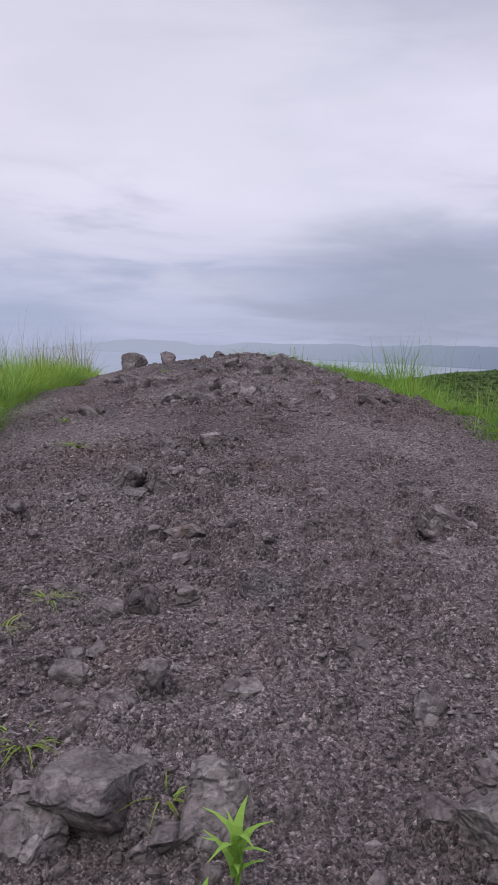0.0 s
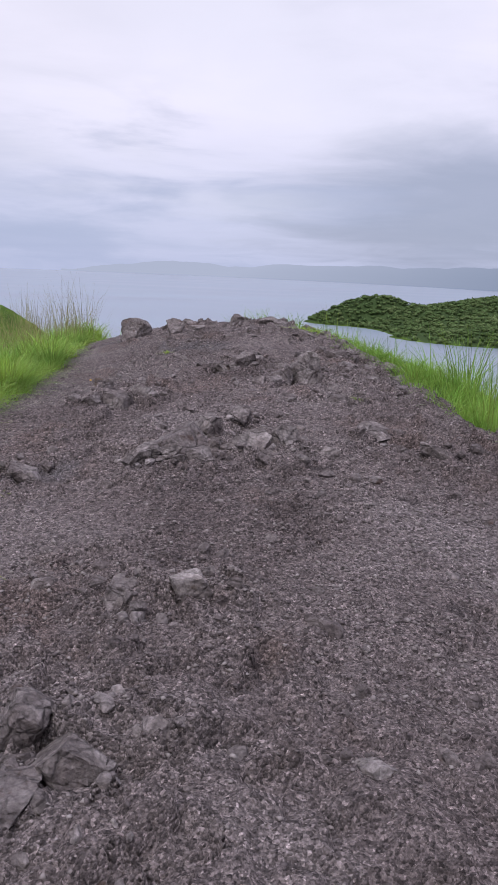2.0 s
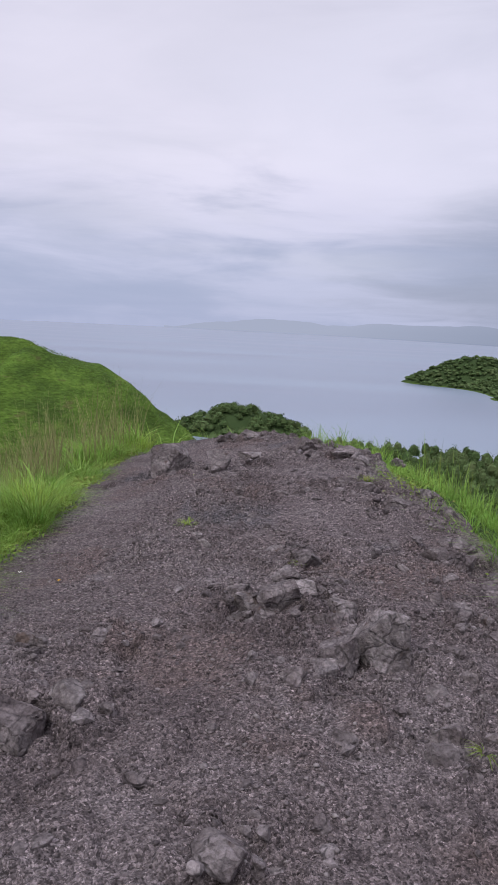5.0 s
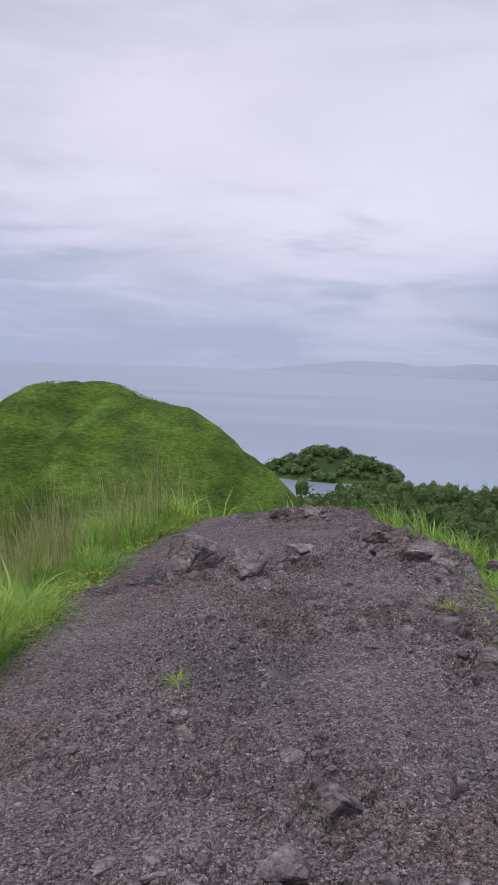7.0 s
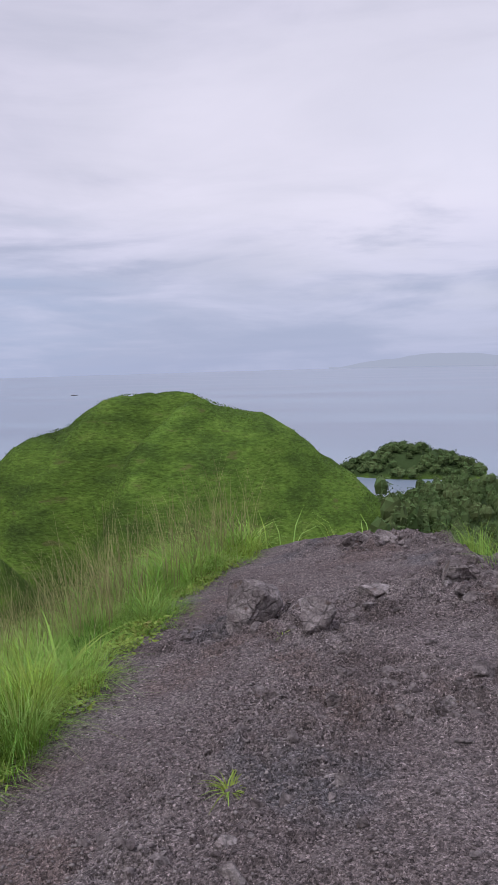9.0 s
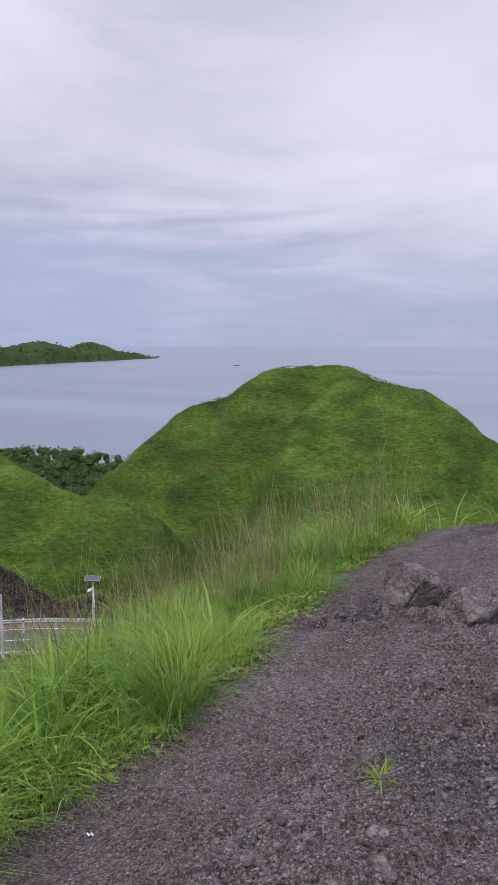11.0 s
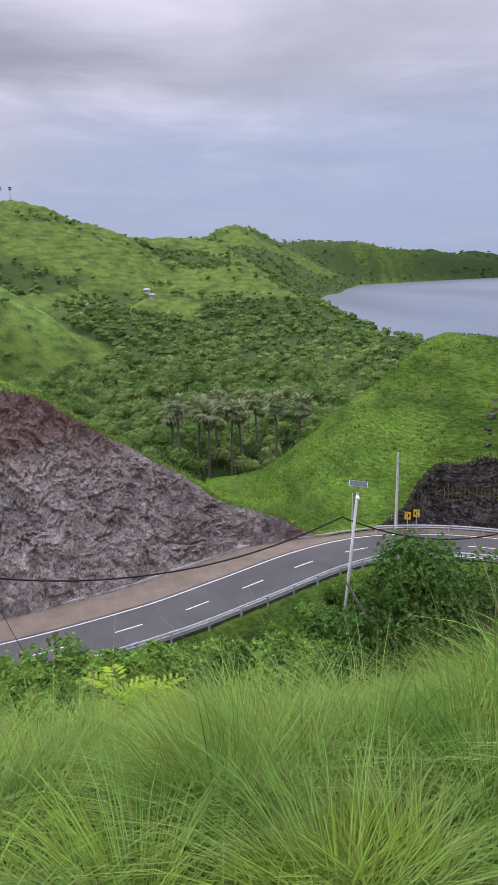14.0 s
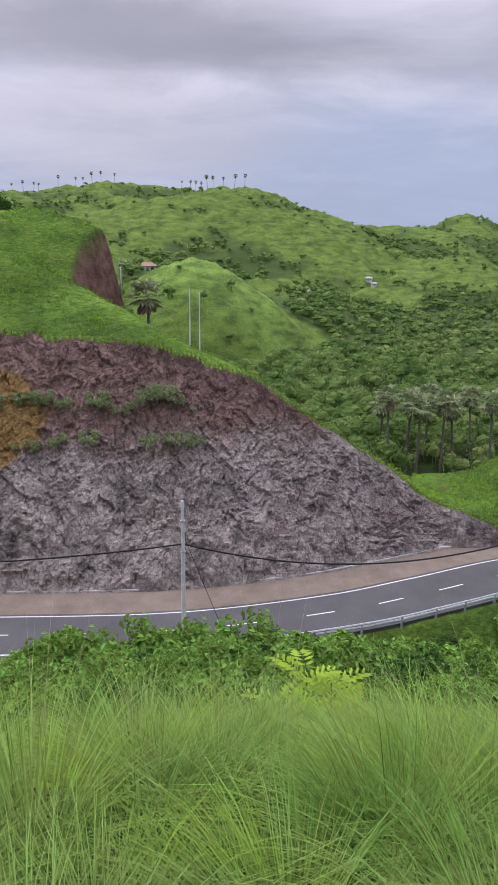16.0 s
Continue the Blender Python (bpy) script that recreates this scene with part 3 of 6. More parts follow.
def shoulder_at(s):
    """Width of the far shoulder, and steepness of the rock cut behind it."""
    b = np.interp(s, [BEND_S - 10, BEND_S - 3], [0, 1])
    return 3.9 - 2.4 * b, 1.55 + 0.9 * b


def road_coords(x, y):
    """Distance along the road, and across it (positive away from the lookout)."""
    s, d = np.zeros_like(x), np.full_like(x, 1e3)
    near = np.nonzero((x > -110) & (x < 40) & (y > -110) & (y < 110))[0]
    for part_ in np.array_split(near, max(1, len(near) // 20000)):
        if len(part_):
            q = np.stack([x[part_], y[part_]], 1)
            dd = ((q[:, None] - ROAD_MID[None]) ** 2).sum(-1)
            k = dd.argmin(1)
            s[part_] = ROAD_S[k]
            d[part_] = ((q - ROAD_MID[k]) * ROAD_N[k]).sum(1)
            d[part_[np.abs(((q - ROAD_MID[k]) * ROAD_T[k]).sum(1)) > 4.0]] = 1e3
    return s, d


def ground_height(x, y):
    shape = x.shape
    x, y = x.ravel(), y.ravel()
    z = natural(x, y)
    s, d = road_coords(x, y)
    on = np.abs(d) < 60
    flat = ROAD - 0.25
    sh, cut_k = shoulder_at(s)
    cut = flat + np.maximum(0, d - HALF - sh - 1.0) * cut_k
    fill = flat - np.maximum(0, -d - HALF - 1.2) * 0.8
    bank = flat + np.maximum(0, -d - HALF - 1.2) * 0.9
    far_side = np.minimum(np.maximum(z, flat - np.maximum(0, d - HALF - sh - 3) * 0.5), cut)
    near_side = np.clip(z, fill, bank)
    z = np.where(on, np.where(d > 0, far_side, near_side), z)
    return z.reshape(shape)


def cell_relief(p, size, depth, tilt, seed):
    """Blocky broken-rock relief: each cell of a jittered lattice is one tilted facet."""
    q = p / size
    base = np.floor(q).astype(np.int64)
    best, off = np.full(len(q), 1e9), np.zeros(len(q))
    for dx in (-1, 0, 1):
        for dy in (-1, 0, 1):
            i, j = base[:, 0] + dx, base[:, 1] + dy
            sx, sy = i + lattice(i, j, seed), j + lattice(i, j, seed + 1)
            d2 = (q[:, 0] - sx) ** 2 + (q[:, 1] - sy) ** 2
            o = (lattice(i, j, seed + 2) - 0.5) * depth + tilt * ((q[:, 0] - sx) * (lattice(i, j, seed + 3) - 0.5) + (q[:, 1] - sy) * (lattice(i, j, seed + 4) - 0.5))
            near = d2 < best
            best, off = np.where(near, d2, best), np.where(near, o, off)
    return off


def left_edge(y):
    return np.interp(y, LEFT_Y, LEFT_X) + 0.16 * fbm(y * 0.9, y * 0 + 3.0, 3, 23)


# ---- building helpers ----
def mesh_object(name, verts, faces, mat, parent=None, smooth=True, label="", category="", kind="", group=""):
    me = bpy.data.meshes.new(name)
    if isinstance(faces, np.ndarray):
        nf, k = faces.shape
        me.vertices.add(len(verts))
        me.vertices.foreach_set("co", np.asarray(verts, np.float32).ravel())
        me.loops.add(nf * k)
        me.loops.foreach_set("vertex_index", faces.astype(np.int32).ravel())
        me.polygons.add(nf)
        me.polygons.foreach_set("loop_start", np.arange(0, nf * k, k, dtype=np.int32))
        me.update(calc_edges=True)
    else:
        me.from_pydata([tuple(v) for v in verts], [], faces)
    me.polygons.foreach_set("use_smooth", np.full(len(me.polygons), smooth, dtype=bool))
    for mm in (mat if isinstance(mat, (list, tuple)) else [mat]):
        me.materials.append(mm)
    ob = new(name, me)
    if parent is not None:
        ob.parent = parent
    return tagged(ob, label, category, group, kind)


def grid_faces(nu, nv):
    i, j = np.meshgrid(np.arange(nu - 1), np.arange(nv - 1), indexing="ij")
    a = (i * nv + j).ravel()
    return np.stack([a, a + nv, a + nv + 1, a + 1], 1)


def part(name, bm, mat, parent, label="", smooth=False):
    me = bpy.data.meshes.new(name)
    bm.to_mesh(me)
    bm.free()
    me.materials.append(mat)
    me.polygons.foreach_set("use_smooth", np.full(len(me.polygons), smooth, dtype=bool))
    ob = new(name, me)
    ob.parent = parent
    return tagged(ob, label)


# ---- ground, path, sea, distance ----
def wooded(x, y, z):
    """How thickly the land is wooded, 0 to 1."""
    coast = np.interp(x, COAST_X, COAST_Y)
    inland = coast - y
    rr = np.hypot(x - CX, y - CY)
    az = np.degrees(np.arctan2(CX - x, y - CY))
    low = np.clip((np.where(az < 12, -14, -21) - z - np.clip((rr - 350) / 40, 0, 6)) / 5, 0, 1)
    up = (np.clip((np.abs(fbm(x / 75, y / 75, 4, 44)) + 0.25 * fbm(x / 30, y / 30, 3, 90) - 0.175) * 11, 0, 1) * 0.9 + 0.02) * (rr > 190)
    near_hill = (rr < np.where(az < 12, 62, 112)) | ((az > 12) & (az < 46) & (rr < 165))
    d = np.maximum(low, up)
    d = np.where(bare_spur(az, rr) > z - 2.2, 0.03 + 0.5 * np.clip((fbm(x / 26, y / 26, 3, 48) - 0.12) * 6, 0, 1) * (rr > 500), d)
    isl = (az < 13) & (rr > 270)
    d = np.where(isl, 1.0, d)
    return np.where(near_hill | (z < SEA + 0.4), 0, d)


def build_ground():
    az = np.r_[np.arange(-34, 124, 0.25), np.arange(124, 326, 3.0)]
    r = [0.0]
    while r[-1] < 2300:
        r.append(r[-1] + max(0.25, 0.0145 * r[-1]))
    r = np.array(r[1:])
    A, Rr = np.meshgrid(np.radians(az), r, indexing="ij")
    x, y = CX - Rr * np.sin(A), CY + Rr * np.cos(A)
    z = ground_height(x, y)
    z = z + np.clip((Rr - 30) / 60, 0, 1) * np.where(z > SEA + 1, 1, 0) * fbm(x / 2.5, y / 2.5, 3, 3) * np.clip(Rr / 160, 0.25, 2.5)
    right = np.interp(y, EDGE_Y, EDGE_R)
    inside = np.clip(np.minimum(x - left_edge(y) + 0.15, right + 0.25 - x) / 0.3, 0, 1) * (y < 15.2) * (y > -4)
    z = z - 0.12 * inside
    n, m = A.shape
    v = np.stack([x, y, z], -1).reshape(-1, 3)
    f = grid_faces(n, m)
    wrap = np.arange(m - 1)
    last = (n - 1) * m
    f = np.vstack([f, np.stack([last + wrap, wrap, wrap + 1, last + wrap + 1], 1)])
    ob = mesh_object("ground", v, f, M["hill_grass"], label="green grassy volcanic hills running down to the shore", category="ground", kind="structure")
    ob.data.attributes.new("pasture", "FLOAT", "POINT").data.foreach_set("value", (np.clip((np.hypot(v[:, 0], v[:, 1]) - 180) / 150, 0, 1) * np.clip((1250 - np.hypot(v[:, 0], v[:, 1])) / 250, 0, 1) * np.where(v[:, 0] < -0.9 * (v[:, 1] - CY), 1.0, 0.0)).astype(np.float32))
    az_, r_ = np.degrees(np.arctan2(CX - v[:, 0], v[:, 1] - CY)), np.hypot(v[:, 0] - CX, v[:, 1] - CY)
    dug = dug_side(v[:, 0], v[:, 1])
    earth = (dug > 0.1) & (dug < 7) & (r_ > 116) & (r_ < 156) & (az_ > 94)
    ob.data.attributes.new("earth", "FLOAT", "POINT").data.foreach_set("value", earth.astype(np.float32))
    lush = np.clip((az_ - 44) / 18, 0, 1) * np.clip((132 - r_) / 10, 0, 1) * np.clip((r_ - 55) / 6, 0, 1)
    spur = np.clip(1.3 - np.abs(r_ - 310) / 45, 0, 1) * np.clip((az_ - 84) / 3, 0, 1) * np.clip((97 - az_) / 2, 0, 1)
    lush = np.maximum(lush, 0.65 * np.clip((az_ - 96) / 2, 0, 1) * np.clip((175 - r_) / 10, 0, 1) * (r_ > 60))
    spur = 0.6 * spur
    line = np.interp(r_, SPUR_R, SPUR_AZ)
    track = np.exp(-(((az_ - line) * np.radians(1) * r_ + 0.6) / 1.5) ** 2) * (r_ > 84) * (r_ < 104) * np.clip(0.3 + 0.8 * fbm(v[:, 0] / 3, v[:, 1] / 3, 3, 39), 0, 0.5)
    # sunlit flank right of the spur, painted brighter through the lush attribute
    painted_sun = 0.22 * (r_ > 78) * (r_ < 125) * (az_ > 9) * np.clip((line - az_) / 1.5, 0, 1)
    spur = np.maximum(np.maximum(spur, track), painted_sun)
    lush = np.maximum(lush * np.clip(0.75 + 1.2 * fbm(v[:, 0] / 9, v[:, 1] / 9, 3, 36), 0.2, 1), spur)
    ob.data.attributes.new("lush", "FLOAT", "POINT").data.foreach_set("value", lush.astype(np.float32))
    # the unwooded near slope takes this dark too, as painted shade between grass clumps
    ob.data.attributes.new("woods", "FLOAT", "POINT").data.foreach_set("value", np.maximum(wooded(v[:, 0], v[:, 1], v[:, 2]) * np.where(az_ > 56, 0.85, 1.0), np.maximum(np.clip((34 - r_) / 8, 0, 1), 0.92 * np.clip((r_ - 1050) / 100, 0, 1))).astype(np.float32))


# stones of the track: place, width, height
START_STONES = [(-0.31, 1.55, 0.2, 0.1), (-0.08, 1.53, 0.15, 0.13), (0.53, 1.5, 0.18, 0.17), (-0.32, 1.81, 0.13, 0.06), (-0.25, 3.03, 0.16, 0.06), (0.81, 3.29, 0.18, 0.1),
                (-0.31, 2.36, 0.11, 0.08), (-0.43, 2.4, 0.12, 0.08), (-0.17, 2.37, 0.11, 0.07), (0.34, 2.19, 0.1, 0.06), (0.49, 1.88, 0.11, 0.07), (0.0, 1.89, 0.1, 0.05),
                (-0.42, 1.5, 0.13, 0.08), (-0.46, 1.98, 0.09, 0.06), (-0.54, 3.43, 0.18, 0.05), (-0.55, 3.76, 0.08, 0.05), (-0.4, 4.37, 0.15, 0.09), (-0.2, 4.35, 0.16, 0.08),
                (-0.74, 4.44, 0.09, 0.04), (-0.42, 3.58, 0.2, 0.1), (-0.57, 3.68, 0.15, 0.09), (0.33, 3.58, 0.09, 0.05), (0.21, 4.22, 0.06, 0.03), (-1.18, 5.55, 0.18, 0.08)]
OUTCROP = [(-0.3, 5.94, 0.16, 0.14), (-0.41, 5.79, 0.25, 0.14), (-0.09, 5.75, 0.23, 0.12), (0.1, 5.81, 0.16, 0.13), (-0.46, 5.64, 0.12, 0.08), (-0.26, 5.7, 0.09, 0.08),
           (-0.61, 5.6, 0.17, 0.11), (-0.32, 5.55, 0.14, 0.08), (0.02, 5.62, 0.1, 0.08), (0.34, 5.82, 0.1, 0.05), (-0.15, 6.38, 0.14, 0.09), (-0.62, 6.03, 0.09, 0.07),
           (0.18, 6.19, 0.07, 0.05), (0.62, 6.21, 0.18, 0.06), (-0.99, 6.9, 0.26, 0.15), (-0.88, 7.07, 0.16, 0.1), (-1.11, 6.72, 0.08, 0.05), (-1.0, 7.63, 0.14, 0.13),
           (-1.24, 7.52, 0.15, 0.08), (0.05, 4.85, 0.1, 0.03), (0.87, 5.88, 0.18, 0.05)]
BOULDERS = [(0.24, 7.58, 0.29, 0.25), (0.08, 7.54, 0.15, 0.12), (0.01, 7.39, 0.12, 0.08), (-0.07, 7.26, 0.09, 0.06), (-0.21, 7.96, 0.2, 0.1), (-0.39, 8.08, 0.16, 0.06),
            (0.46, 7.13, 0.15, 0.09), (0.43, 6.94, 0.12, 0.07), (0.77, 7.99, 0.1, 0.06), (0.59, 8.04, 0.14, 0.06), (-0.15, 8.72, 0.13, 0.07), (-0.22, 8.29, 0.12, 0.09),
            (-0.45, 8.18, 0.18, 0.07), (-0.13, 8.08, 0.18, 0.08), (0.07, 8.0, 0.18, 0.09), (-0.26, 7.86, 0.11, 0.08), (0.0, 7.8, 0.13, 0.1), (0.5, 8.39, 0.08, 0.06),
            (0.56, 9.04, 0.15, 0.11), (0.2, 8.92, 0.08, 0.05), (0.36, 8.82, 0.08, 0.05), (0.82, 8.72, 0.2, 0.1), (0.62, 8.98, 0.13, 0.09), (0.1, 9.22, 0.1, 0.03)]
LOOKOUT = [(-1.8, 11.7, 0.35, 0.22), (-1.46, 11.78, 0.17, 0.09), (-1.24, 11.36, 0.21, 0.13), (-1.05, 12.15, 0.27, 0.05), (-0.93, 11.34, 0.14, 0.04), (-0.62, 10.53, 0.14, 0.06),
           (-0.35, 10.3, 0.14, 0.06), (-0.2, 10.65, 0.12, 0.06), (-0.12, 11.9, 0.33, 0.13), (-0.54, 12.42, 0.24, 0.11), (0.02, 10.76, 0.13, 0.08), (0.12, 10.26, 0.24, 0.13),
           (0.33, 9.9, 0.17, 0.12), (-0.78, 9.56, 0.11, 0.03), (-0.66, 9.7, 0.1, 0.04), (-1.26, 10.48, 0.09, 0.05), (-1.13, 10.31, 0.08, 0.05), (-0.91, 9.27, 0.08, 0.05),
           (-1.28, 9.1, 0.14, 0.04), (-0.35, 9.06, 0.13, 0.04), (-1.7, 14.3, 0.3, 0.13), (-1.41, 14.0, 0.28, 0.1), (-1.15, 13.9, 0.23, 0.09), (-0.85, 9.15, 0.1, 0.04)]
STONES = (START_STONES, OUTCROP, BOULDERS, LOOKOUT)


def path_height(X, Y):
    """The surface of the gravel, with its ruts, lumps and half-buried outcrops."""
    Z = path_crown(X, Y) + 0.03 * fbm(X * 2, Y * 2, 4, 21) + 0.06 * fbm(X * 0.8, Y * 0.8, 3, 22)
    near = np.zeros_like(X)
    for rows_ in STONES:
        for px, py, w, h in rows_:
            if w >= 0.14:
                g = np.exp(-((X - px) ** 2 + (Y - py) ** 2) / (2 * (1.5 * w) ** 2))
                near = np.maximum(near, g)
                Z = Z + 0.12 * h * g
    rough = np.clip(fbm(X * 1.0 + 3, Y * 0.8, 3, 27) * 3.4 + 0.42 + 0.4 * np.clip((3.5 - Y) / 2, 0, 1) * (X < 0.3), 0.10, 1.3) * np.clip((X + 1.7) / 0.7, 0, 1)
    rough = np.maximum(rough * 0.7, near * 1.1)
    p = np.stack([X.ravel() + 0.05 * fbm(X * 5, Y * 5, 2, 28).ravel(), Y.ravel() + 0.04 * fbm(X * 6, Y * 6, 2, 38).ravel()], 1)
    blocks = cell_relief(p, 0.23, 0.08, 0.08, 29) + cell_relief(p, 0.10, 0.05, 0.05, 30) + cell_relief(p, 0.055, 0.022, 0.025, 32)
    return Z + rough * blocks.reshape(X.shape) + 0.02 * fbm(X * 9, Y * 9, 3, 31)


def build_path():
    xs, ys = np.arange(-3.4, 2.6, 0.02), np.arange(-0.6, 15.6, 0.02)
    X, Y = np.meshgrid(xs, ys, indexing="ij")
    Z = path_height(X, Y)
    right = np.interp(Y, EDGE_Y, EDGE_R)
    e = np.minimum(X - left_edge(Y) + 0.02, right + 0.15 - X) + 0.2 * fbm(X * 1.5, Y * 1.5, 3, 23)
    Z = Z - np.clip(-e, 0, 1) * 1.2
    v = np.stack([X, Y, Z], -1).reshape(-1, 3)
    mesh_object("gravel_path", v, grid_faces(*X.shape), M["gravel"], label="grey-brown volcanic gravel track along the ridge", category="path", kind="structure")


def build_sea():
    n = 96
    a = np.linspace(0, 2 * np.pi, n, endpoint=False)
    v = [(0, 100, SEA)] + [(4900 * math.cos(t), 4900 * math.sin(t), SEA) for t in a]
    mesh_object("sea", v, [(0, 1 + k, 1 + (k + 1) % n) for k in range(n)], M["sea"], label="calm grey-blue sea under an overcast sky", category="sea", kind="structure")


def build_distance():
    az = np.arange(-40, 16, 0.25)
    top = np.interp(az, [-40, -25, -18, -14, -9, -5, 0, 4, 8, 12, 15], [110, 90, 78, 70, 56, 50, 34, 20, 24, 6, -30]) + 18 * fbm(az / 2.2, az * 0, 4, 31)
    rr = np.interp(az, [-40, -18, 5, 16], [2100, 2600, 4300, 4700])
    rows = []
    for k, q in enumerate((0, 0.35, 0.7, 1)):
        rad = np.radians(az)
        rk = rr + 250 * q
        zz = SEA - 2 + (top * rr / 4000 + 45 * (rr / 4300) - SEA * 0 + 40 * 0) * q ** 0.7 + (0 if k == 0 else 5 * fbm(az / 1.2 + k, az * 0 + k, 3, 33))
        rows.append(np.stack([CX - rk * np.sin(rad), CY + rk * np.cos(rad), zz], -1))
    v = np.stack(rows, 1).reshape(-1, 3)
    mesh_object("backdrop", v, grid_faces(len(az), 4), M["far_hills"], label="blue mountain backdrop across the water, its haze painted in", category="mountains", kind="structure")


build_ground()
build_path()
build_sea()
build_distance()


# ---- road ----
def strip(name, d0, d1, z, mat, s0=0.0, s1=1e9, label="", thick=0.0, parent=None, cat="", kind="structure"):
    k = np.nonzero((ROAD_S >= s0) & (ROAD_S <= s1))[0]
    e0, e1 = (np.broadcast_to(q(ROAD_S[k]) if callable(q) else q, len(k))[:, None] for q in (d0, d1))
    a = np.c_[ROAD_MID[k] + e0 * ROAD_N[k], np.full(len(k), z)]
    b = np.c_[ROAD_MID[k] + e1 * ROAD_N[k], np.full(len(k), z)]
    if thick:
        lo = np.array([0, 0, thick])
        v = np.stack([a - lo, a, b, b - lo], 1).reshape(-1, 3)
        f = grid_faces(len(k), 4)
    else:
        v = np.stack([a, b], 1).reshape(-1, 3)
        f = grid_faces(len(k), 2)
    return mesh_object(name, v, f, mat, parent, False, label, cat, kind)


road = strip("road", -HALF - 0.5, HALF + 0.25, ROAD, M["asphalt"], label="two-lane dark asphalt road bending round the hill", thick=0.3, cat="road")
strip("shoulder", HALF + 0.25, lambda q: HALF + shoulder_at(q)[0], ROAD + 0.012, M["shoulder"], label="brown dusty gravel shoulder beside the road", thick=0.3, cat="road shoulder")

# ---- small building blocks ----
def add_box(bm, sx, sy, sz, m):
    """A box with its foot at the middle of m."""
    r = bmesh.ops.create_cube(bm, size=1.0, matrix=m @ Matrix.Translation((0, 0, sz / 2)) @ Matrix.Diagonal((sx, sy, sz, 1)))
    return r["verts"]


def add_cyl(bm, r1, r2, h, m, seg=10):
    return bmesh.ops.create_cone(bm, cap_ends=True, segments=seg, radius1=r1, radius2=r2, depth=h, matrix=m @ Matrix.Translation((0, 0, h / 2)))["verts"]


def tube_data(pts, rad, seg=6):
    pts = np.asarray(pts, float)
    rad = np.broadcast_to(rad, len(pts))
    t = np.gradient(pts, axis=0)
    t /= np.linalg.norm(t, axis=1, keepdims=True) + 1e-9
    ref = np.where(np.abs(t[:, 2:3]) > 0.9, [[1.0, 0, 0]], [[0, 0, 1.0]])
    u = np.cross(t, ref)
    u /= np.linalg.norm(u, axis=1, keepdims=True)
    w = np.cross(t, u)
    a = np.linspace(0, 2 * np.pi, seg, endpoint=False)
    v = pts[:, None] + rad[:, None, None] * (np.cos(a)[None, :, None] * u[:, None] + np.sin(a)[None, :, None] * w[:, None])
    n = len(pts)
    i, j = np.meshgrid(np.arange(n - 1), np.arange(seg), indexing="ij")
    i, j = i.ravel(), j.ravel()
    f = np.stack([i * seg + j, (i + 1) * seg + j, (i + 1) * seg + (j + 1) % seg, i * seg + (j + 1) % seg], 1)
    return v.reshape(-1, 3), f


def land_z(x, y):
    return float(ground_height(np.array([float(x)]), np.array([float(y)]))[0])


def thing(name, m, label, category, group=""):
    ob = new(name)
    ob.empty_display_size = 0.2
    ob.matrix_basis = m
    return tagged(ob, label, category, group)


def road_point(s, d):
    k = int(np.clip(np.searchsorted(ROAD_S, s), 0, len(ROAD_S) - 1))
    p = ROAD_MID[k] + d * ROAD_N[k]
    return p[0], p[1], math.degrees(math.atan2(ROAD_T[k, 1], ROAD_T[k, 0]))


def road_near(x, y):
    s, d = road_coords(np.array([float(x)]), np.array([float(y)]))
    return float(s[0]), float(d[0])


# ---- road markings, kerb, guard rails ----
S_A, S_B = road_near(-52, -30)[0], road_near(-40, 61)[0]
strip("edge_line", HALF - 0.16, HALF - 0.02, ROAD + 0.005, M["white_line"], parent=road, kind="", label="white painted edge line")
strip("edge_line", -HALF + 0.02, -HALF + 0.16, ROAD + 0.005, M["white_line"], parent=road, kind="", label="white painted edge line")
for s_ in np.arange(S_A, S_B, 6.2):
    strip("lane_dash", -0.06, 0.07, ROAD + 0.005, M["white_line"], s_, s_ + 2.9, parent=road, kind="")
strip("kerb", lambda q: HALF + shoulder_at(q)[0], lambda q: HALF + shoulder_at(q)[0] + 0.3, ROAD + 0.2, M["concrete"], label="pale concrete kerb at the foot of the rock cut", thick=0.5, cat="kerb")

M["galvanised"] = material("galvanised", [(0.3, (0.45, 0.46, 0.48)), (0.7, (0.62, 0.63, 0.65))], 3, 0.5, metal=0.6, fine=(20, 0.1))


def guard_rail(s0, s1, d, label):
    x, y, _ = road_point(s0, d)
    g = thing("guard_rail", pose(0, 0, 0), label, "guard rail", "road guard rails")
    ks = np.arange(s0, s1, 1.0)
    pts = [road_point(s, d) for s in ks]
    for dz, off in ((0.72, 0.0), (0.5, 0.0)):
        v, f = tube_data([(p[0], p[1], ROAD - 0.05 + dz) for p in pts], 0.085, 6)
        mesh_object("rail", v, f, M["galvanised"], g, False)
    me = None
    for k in range(0, len(pts), 3):
        p = pts[k]
        if me is None:
            bm = bmesh.new()
            add_box(bm, 0.12, 0.15, 1.3, pose(0, 0, -0.55))
            post = part("post", bm, M["galvanised"], g)
            me = post.data
        else:
            post = new("post", me)
            post.parent = g
        post.matrix_basis = pose(p[0], p[1], ROAD, 0, 0, p[2])
    return g


guard_rail(road_near(-51, 8)[0], road_near(-57, 52)[0], -HALF - 0.75, "galvanised steel guard rail on the valley side of the road")
guard_rail(road_near(-66, 41)[0], road_near(-50, 59)[0], HALF + 0.7, "galvanised steel guard rail on the outside of the bend")


